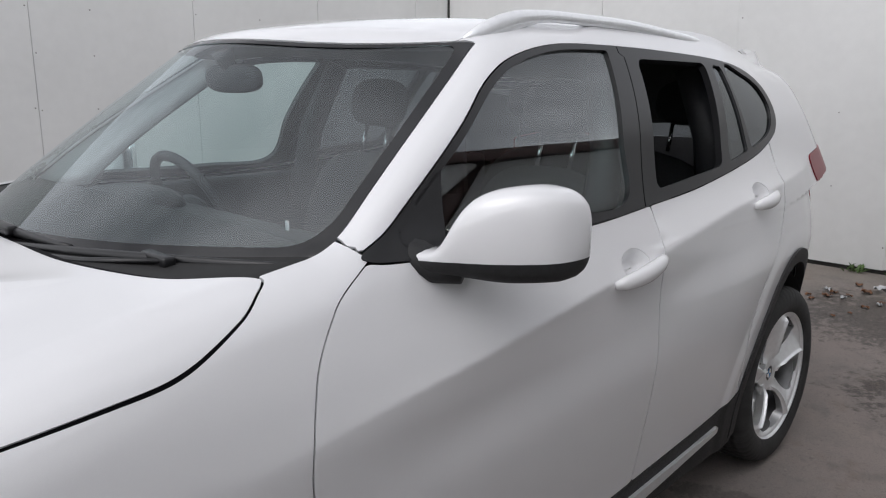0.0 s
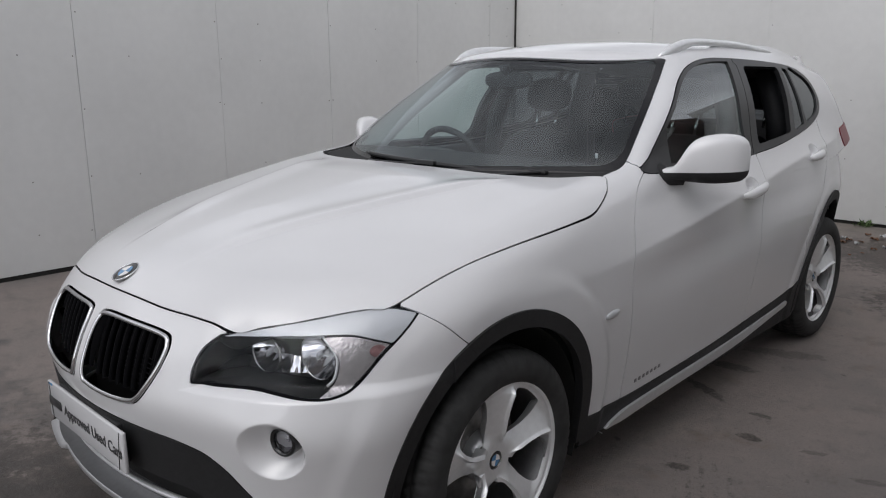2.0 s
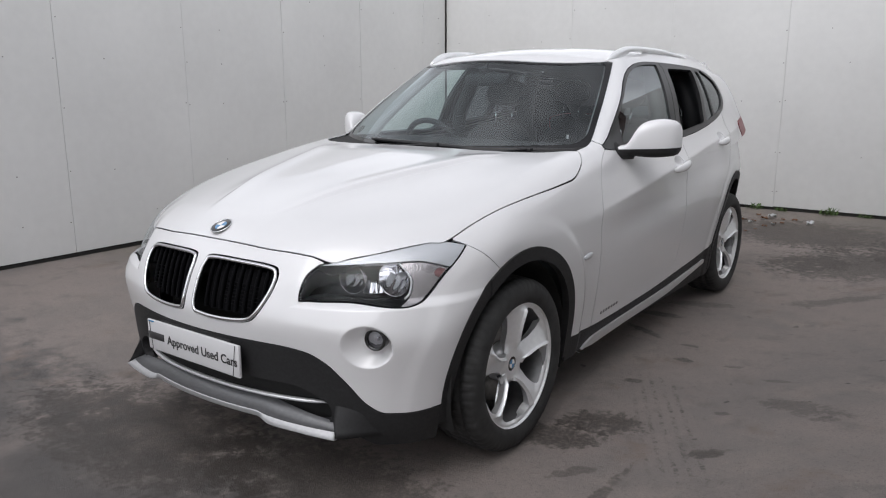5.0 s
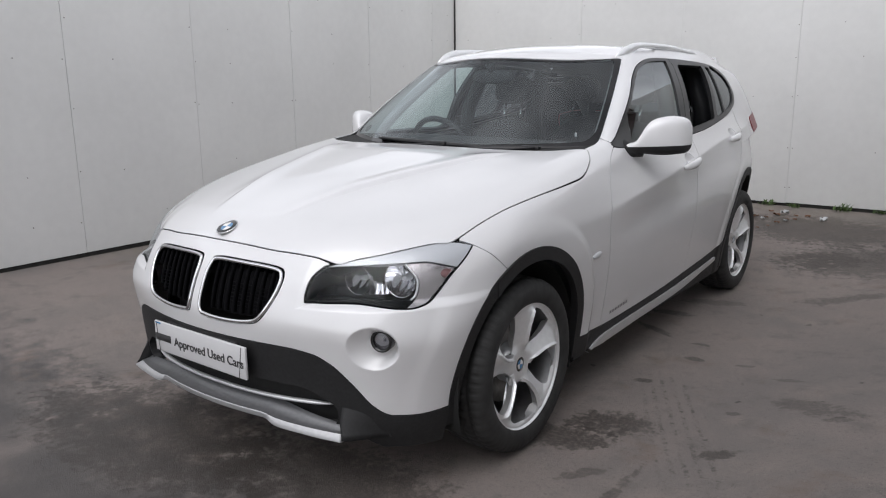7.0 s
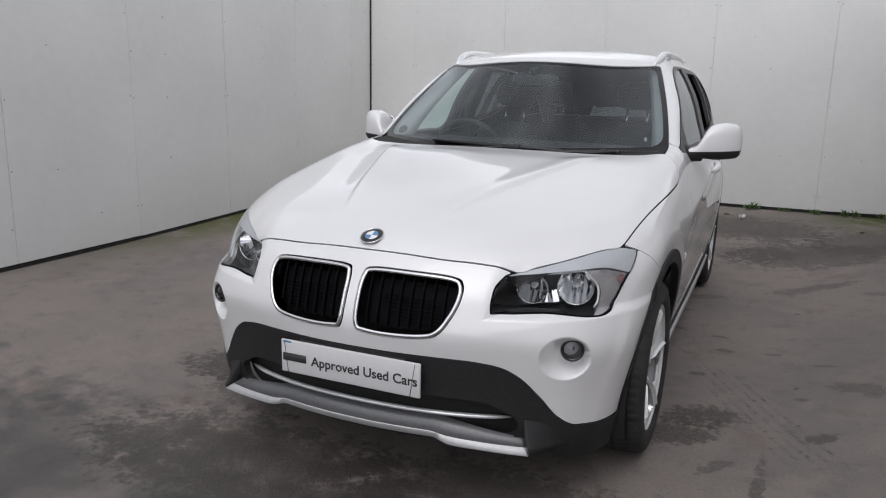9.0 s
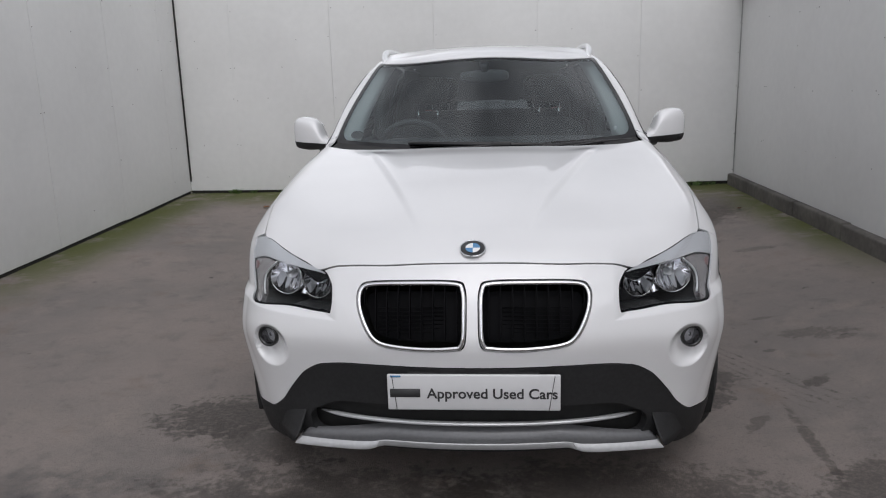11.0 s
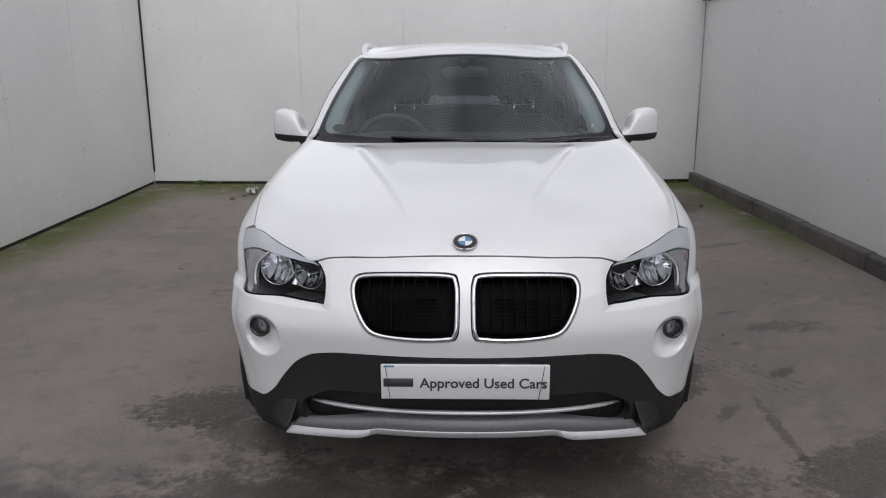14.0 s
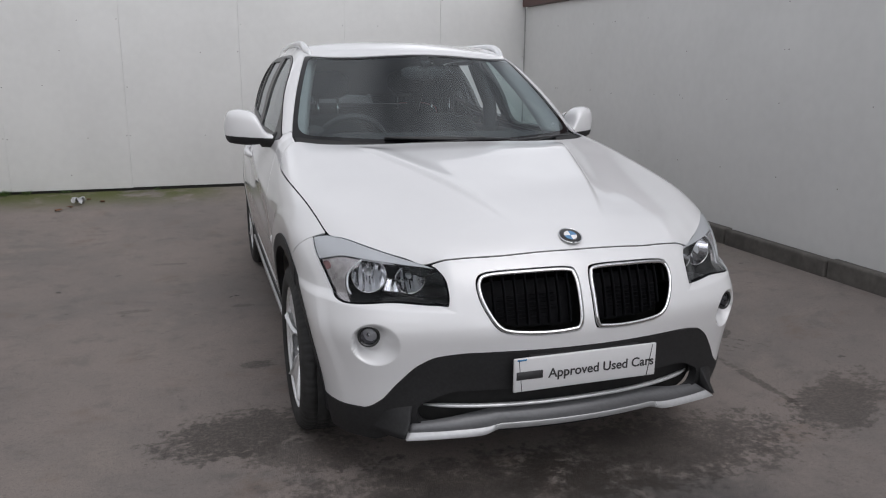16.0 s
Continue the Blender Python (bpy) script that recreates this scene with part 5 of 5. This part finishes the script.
# door mirrors: sections from the inner tip to the outer end
def mirror_shell(side):
    bm, rings, n = bmesh.new(), [], 36
    for t in np.concatenate([np.linspace(0, 0.9, 22), [0.93, 0.955, 0.975, 0.99, 1.0]]):
        x = 0.778 + 0.243 * t
        top = float(spline(t, [0, 0.10, 0.20, 0.27, 0.33, 0.42, 0.54, 0.70, 0.86, 0.94, 0.98, 1.0], [1.084, 1.087, 1.096, 1.117, 1.152, 1.186, 1.199, 1.204, 1.198, 1.184, 1.163, 1.120]))
        low = float(spline(t, [0, 0.2, 0.6, 0.9, 0.97, 1.0], [1.060, 1.040, 1.031, 1.038, 1.053, 1.085]))
        fore = float(spline(t, [0, 0.3, 0.6, 0.85, 0.96, 1.0], [-0.483, -0.458, -0.423, -0.375, -0.338, -0.298]))
        aft = float(spline(t, [0, 0.15, 0.3, 0.5, 0.85, 0.96, 1.0], [-0.438, -0.343, -0.283, -0.263, -0.241, -0.245, -0.268]))
        ring = []
        for k in range(n):
            a = 2 * math.pi * k / n
            c, q = math.cos(a), math.sin(a)
            c, q = math.copysign(abs(c) ** 0.66, c), math.copysign(abs(q) ** 0.62, q)
            ring.append(bm.verts.new((side * x, (fore + aft) / 2 + (aft - fore) / 2 * c, (top + low) / 2 + (top - low) / 2 * q)))
        rings.append(ring)
    for a, b in zip(rings, rings[1:]):
        for k in range(n):
            bm.faces.new((a[k], a[(k + 1) % n], b[(k + 1) % n], b[k]))
    bm.faces.new(rings[0])
    bm.faces.new(rings[-1])
    bmesh.ops.recalc_face_normals(bm, faces=bm.faces)
    return bm


for side in (-1, 1):
    shell = mirror_shell(side)
    low = shell.copy()
    for bm, keep_up in ((shell, True), (low, False)):
        bmesh.ops.bisect_plane(bm, geom=list(bm.verts) + list(bm.edges) + list(bm.faces), plane_co=(side * 0.9, -0.355, 1.073), plane_no=(side * -0.03, 0.0, 1.0), clear_inner=keep_up, clear_outer=not keep_up)
    door_mirror = part("door_mirror", shell, PAINT, car, "white door mirror with black base")
    part("mirror_base", low, PLASTIC, door_mirror, "black mirror base")
    part("mirror_stalk", tube([(side * 0.85, -0.405, 1.044), (side * 0.81, -0.43, 1.050), (side * 0.77, -0.45, 1.068), (side * 0.735, -0.45, 1.088)], [0.026, 0.036, 0.044, 0.050], 14, 0.8), PLASTIC, door_mirror)
    face = boxed((-0.060, -0.002, -0.052), (0.060, 0.002, 0.052), 0.02, 3)
    face.transform(Matrix.Translation((side * 0.932, -0.247, 1.115)) @ Matrix.Rotation(radians(-4 * side), 4, "Z"))
    part("mirror_glass", face, CHROME, door_mirror)
    part("mirror_sail", skin(on_side(carve(day, lambda x, y, z: np.maximum(front_pane(y, z) - 0.006, y + 0.385 - 0.25 * (z - 1.09))), side), whole_body, 0.003, 0.015), BLACK_TRIM, door_mirror)

part("screen_tag", boxed((0.619, -0.622, 1.119), (0.630, -0.620, 1.137), 0.001, 1), FILM, car, "small pale tag behind the screen")

# wheels
SPOKE = [0.038, 0.030, 0.030, 0.037, 0.053, 0.075]


def spoke_gap(y, z):
    """Above zero in the five openings of the rim face."""
    r = np.hypot(y, z)
    a = np.arctan2(z, y) + 0.5 * r
    d = np.abs((a / (2 * math.pi / 5)) % 1 - 0.5) * 2 * math.pi / 5
    half = spline(r, [0.05, 0.085, 0.13, 0.17, 0.21, 0.24], SPOKE)
    gap = r * np.sin(d) - half
    return -smax(smax(-gap, 0.068 - r, 0.022), r - 0.219, 0.016)


def rim_depth(x, y, z):
    r = np.hypot(y, z)
    a = np.arctan2(z, y) + 0.5 * r
    d = ((a / (2 * math.pi / 5)) % 1 - 0.5) * 2 * math.pi / 5
    off = r * np.sin(d)
    dish = spline(r, [0.0, 0.04, 0.07, 0.15, 0.21, 0.232, 0.241, 0.248], [-0.030, -0.030, -0.028, -0.014, -0.007, -0.007, 0.003, 0.001])
    half = spline(r, [0.05, 0.085, 0.13, 0.17, 0.21, 0.24], SPOKE)
    lean = np.sqrt((off + 0.72 * half) ** 2 + 0.0008 ** 2) / half
    ridge = 0.012 - 0.028 * np.clip(lean * 0.6, 0, 1.3) + 0.010 * np.exp(-(lean / 0.10) ** 2)
    return dish + ridge * ease(r, 0.05, 0.09) * (1 - ease(r, 0.205, 0.23))


def make_wheel():
    w = thing("wheel", "", "")
    aa, rr = np.meshgrid(np.linspace(0, 2 * math.pi, 361), np.concatenate([np.linspace(0.028, 0.21, 52), np.linspace(0.214, 0.248, 16)]), indexing="ij")
    yy, zz2 = rr * np.cos(aa), rr * np.sin(aa)
    face = sheet(np.stack([rim_depth(0, yy, zz2), yy, zz2], -1))
    rim = part("rim", skin(carve(face, lambda x, y, z: spoke_gap(y, z)), lambda x, y, z: x - rim_depth(0, y, z), 0, 0.034), ALLOY, w, "silver five-spoke alloy rim")
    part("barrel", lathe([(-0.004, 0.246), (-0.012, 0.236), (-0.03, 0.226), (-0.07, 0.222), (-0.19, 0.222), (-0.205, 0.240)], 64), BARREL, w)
    part("hub_block", lathe([(-0.045, 0.0001), (-0.046, 0.06), (-0.075, 0.075), (-0.10, 0.075)], 40), SILVER, w)
    prof = [(0.004, 0.238), (0.011, 0.247), (0.016, 0.264), (0.015, 0.288), (0.008, 0.310), (-0.004, 0.322), (-0.020, 0.3275), (-0.038, 0.329), (-0.040, 0.323), (-0.047, 0.323), (-0.049, 0.330),
            (-0.085, 0.331), (-0.087, 0.324), (-0.096, 0.324), (-0.098, 0.331), (-0.135, 0.330), (-0.137, 0.323), (-0.145, 0.323), (-0.147, 0.3285), (-0.172, 0.327), (-0.19, 0.320), (-0.202, 0.305), (-0.208, 0.27), (-0.200, 0.232)]
    part("tyre", lathe(prof, 320, lambda i, k: -0.004 if 4 <= i <= 7 and k % 5 == 0 else (-0.006 if i in (10, 11, 14, 15, 18, 19) and k % 5 == 2 else 0)), RUBBER, w, "black road tyre")
    part("brake_disc", lathe([(-0.095, 0.07), (-0.095, 0.155), (-0.118, 0.155), (-0.118, 0.07)], 48), STEEL, w, "worn steel brake disc")
    part("brake_caliper", boxed((-0.135, -0.165, -0.06), (-0.078, -0.09, 0.07), 0.012), STEEL, w)
    for k in range(5):
        a = 2 * math.pi * (k + 0.5) / 5 + math.pi / 5
        bm = lathe([(-0.028, 0.0001), (-0.028, 0.0075), (-0.045, 0.009)], 12)
        bm.transform(Matrix.Translation((-0.006, 0.056 * math.cos(a), 0.056 * math.sin(a))))
        part("wheel_bolt", bm, STEEL, w)
    badge(0.031, Matrix.Translation((-0.036, 0, 0)), w)
    return w


first = make_wheel()
WHEELS = ((0.846, -AXLE, -11, 1), (0.797, AXLE - 0.024, -6, 1), (-0.846, -AXLE, 75, -1), (-0.797, AXLE - 0.024, 10, -1))
for k, (x, y, turn, side) in enumerate(WHEELS):
    m = pose(x, y, 0.332, turn if side > 0 else -turn, 0, 0 if side > 0 else 180)
    w = first if k == 0 else copy_thing(first, m)
    w.matrix_basis = m
    w.parent = car
    for key in ("category", "group"):
        if key in w:
            del w[key]
    w["label"] = "silver five-spoke alloy wheel with a black tyre"
    # liner inside the arch
    bm = lathe([(0.0, 0.02), (0.0, 0.39), (0.28 if y < 0 else 0.20, 0.40)], 40)
    bm.transform(Matrix.Translation((0.54, y, 0.33)))
    bmesh.ops.bisect_plane(bm, geom=list(bm.verts) + list(bm.edges) + list(bm.faces), plane_co=(0, 0, 0.2 if y < 0 else 0.42), plane_no=(0, 0, 1), clear_inner=True)
    if side < 0:
        bm.transform(Matrix.Diagonal((-1, 1, 1, 1)))
    part("arch_liner", bm, DARK, car)

# underbody and cabin
part("floor_pan", boxed((-0.62, -1.78, 0.20), (0.62, 1.9, 0.27), 0.03), DARK, car, "dark underbody")
part("engine_bay", boxed((-0.38, -2.02, 0.28), (0.38, -0.95, 0.70), 0.03), DARK, car)
part("roof_lining", skin(carve(ROOF, lambda x, y, z: np.maximum(np.abs(x) - 0.60, top_edge(np.abs(x)) + 0.02 - y)), cabin, -0.03), LINER, car, "grey roof lining")
tx, tz = np.meshgrid(np.linspace(-0.66, 0.66, 67), np.linspace(0.40, 1.50, 60), indexing="ij")
BACK = sheet(cast(whole_body, np.stack([tx, 0 * tx + 1.3, tz], -1), np.stack([0 * tx, 0 * tx + 1.0, 0 * tx], -1), 1.2))
REAR_LIGHT = outline([(-0.52, 1.12), (0.52, 1.12), (0.54, 1.15), (0.46, 1.38), (0.42, 1.40), (-0.42, 1.40), (-0.46, 1.38), (-0.54, 1.15)])
gate = part("tailgate", skin(carve(BACK, lambda x, y, z: -REAR_LIGHT(x, z)), whole_body, 0, 0.01), PAINT, car, "white tailgate")
part("gate_lining", skin(carve(BACK, lambda x, y, z: -REAR_LIGHT(x, z)), whole_body, -0.016), DASH, gate, "charcoal inner lining of the tailgate")
part("pane", skin(carve(BACK, lambda x, y, z: REAR_LIGHT(x, z) - 0.004), whole_body, -0.003), PRIVACY, gate, "dark rear window")
dash = boxed((-0.67, -0.64, 0.72), (0.67, -0.30, 1.045), 0.05, 4)
for v in dash.verts:
    if v.co.z > 0.95:
        v.co.z += 0.02 * math.exp(-((v.co.x + 0.36) / 0.2) ** 2) - 0.10 * max(0, v.co.y + 0.45)
part("dashboard", dash, DASH, car, "charcoal dashboard")
part("binnacle", blob((-0.38, -0.47, 1.040), (0.19, 0.12, 0.050), 2.6, 28, 14), DASH, car)
for side in (-1, 1):
    part("door_lining", boxed((side * 0.70 - 0.03, -0.62, 0.4), (side * 0.70 + 0.03, 1.4, 1.05), 0.025, 3), DASH, car)
    rings = []
    for t in np.linspace(0, 1, 13):
        z = 1.07 + 0.375 * t
        xo = float(pillar_edge(z)) - 0.018
        xi = xo - 0.085 + 0.012 * t
        yo = float(screen_depth(xo, z)) + 0.022
        yi = yo + 0.135 - 0.03 * t
        rings.append([(side * xo, yo, z), (side * (xi * 0.6 + xo * 0.4), yi * 0.6 + yo * 0.4, z), (side * xi, yi, z), (side * (xi + 0.012), yi + 0.014, z), (side * (xo - 0.01), yo + 0.135, z)])
    part("pillar_lining", strip_mesh(rings), PILLAR_CLOTH, car, "pale grey pillar trim")
    part("pillar_lining", tube([(side * 0.66, 0.30, 0.9), (side * 0.655, 0.36, 1.2), (side * 0.57, 0.43, 1.44)], [0.05, 0.045, 0.04], 10), DASH, car)
    part("pillar_lining", tube([(side * 0.63, 1.12, 0.9), (side * 0.60, 1.08, 1.2), (side * 0.52, 1.05, 1.43)], [0.07, 0.06, 0.05], 10), DASH, car)


def seat(x, y, wide, name, rests):
    cushion = part(name, blob((x, y, 0.56), (wide, 0.26, 0.09), 3.2, 28, 12), CLOTH, car, "dark cloth seat")
    back = blob((0, 0, 0.28), (wide, 0.075, 0.295), 3.0, 28, 16)
    back.transform(Matrix.Translation((x, y + 0.25, 0.58)) @ Matrix.Rotation(radians(-17), 4, "X"))
    part("seat_back", back, CLOTH, cushion)
    for rx0 in rests:
        rest = blob((0, 0, 0), (0.135, 0.05, 0.085), 2.8, 24, 12)
        rest.transform(Matrix.Translation((x + rx0, y + 0.47, 1.305)) @ Matrix.Rotation(radians(-12), 4, "X"))
        part("head_restraint", rest, CLOTH, cushion)
        for dx in (-0.06, 0.06):
            part("restraint_post", tube([(x + rx0 + dx, y + 0.435, 1.12), (x + rx0 + dx, y + 0.465, 1.23)], 0.008, 8), CHROME, cushion)


seat(-0.373, -0.01, 0.25, "driver_seat", (0,))
seat(0.375, 0.07, 0.25, "passenger_seat", (0,))
seat(0.0, 0.90, 0.56, "rear_bench", (-0.37, 0.37))
wheel_ring = tube([(0.19 * math.cos(a), 0, 0.19 * math.sin(a)) for a in np.linspace(0, 2 * math.pi, 49)], 0.0155, 10, cap=False, up=(0, 1, 0))
STEER = Matrix.Translation((-0.38, -0.275, 0.992)) @ Matrix.Rotation(radians(24), 4, "X")
wheel_ring.transform(STEER)
steer = part("steering_wheel", wheel_ring, DASH, car, "black steering wheel")
boss = blob((0, 0, -0.01), (0.075, 0.03, 0.065), 2.4, 20, 10)
boss.transform(STEER)
part("boss", boss, DASH, steer)
for a in (0.0, math.pi, -math.pi / 2):
    bm = tube([(0.05 * math.cos(a), 0, 0.05 * math.sin(a)), (0.185 * math.cos(a), 0, 0.185 * math.sin(a))], [0.026, 0.014], 8, 0.5, up=(0, 1, 0))
    bm.transform(STEER)
    part("wheel_spoke", bm, SILVER if a != -math.pi / 2 else DASH, steer)
mirror_in = blob((0, 0, 0), (0.125, 0.022, 0.036), 3.0, 28, 12)
mirror_in.transform(Matrix.Translation((0.0, -0.345, 1.385)) @ Matrix.Rotation(radians(8), 4, "X"))
part("cabin_mirror", mirror_in, DASH, car, "black rear-view mirror")
part("mirror_mount", tube([(0, -0.345, 1.40), (0, -0.365, 1.435), (0, -0.372, 1.450)], [0.016, 0.024, 0.028], 12), DASH, car)
part("disc_holder", skin(carve(carve(PANE, lambda x, y, z: np.maximum(np.abs(x + 0.62) - 0.06, np.abs(z - 1.132) - 0.05)), lambda x, y, z: np.hypot(x + 0.622, (z - 1.132) * 2.0) - 0.036), cabin, -0.012), DARK, car, "round dark disc holder on the screen")
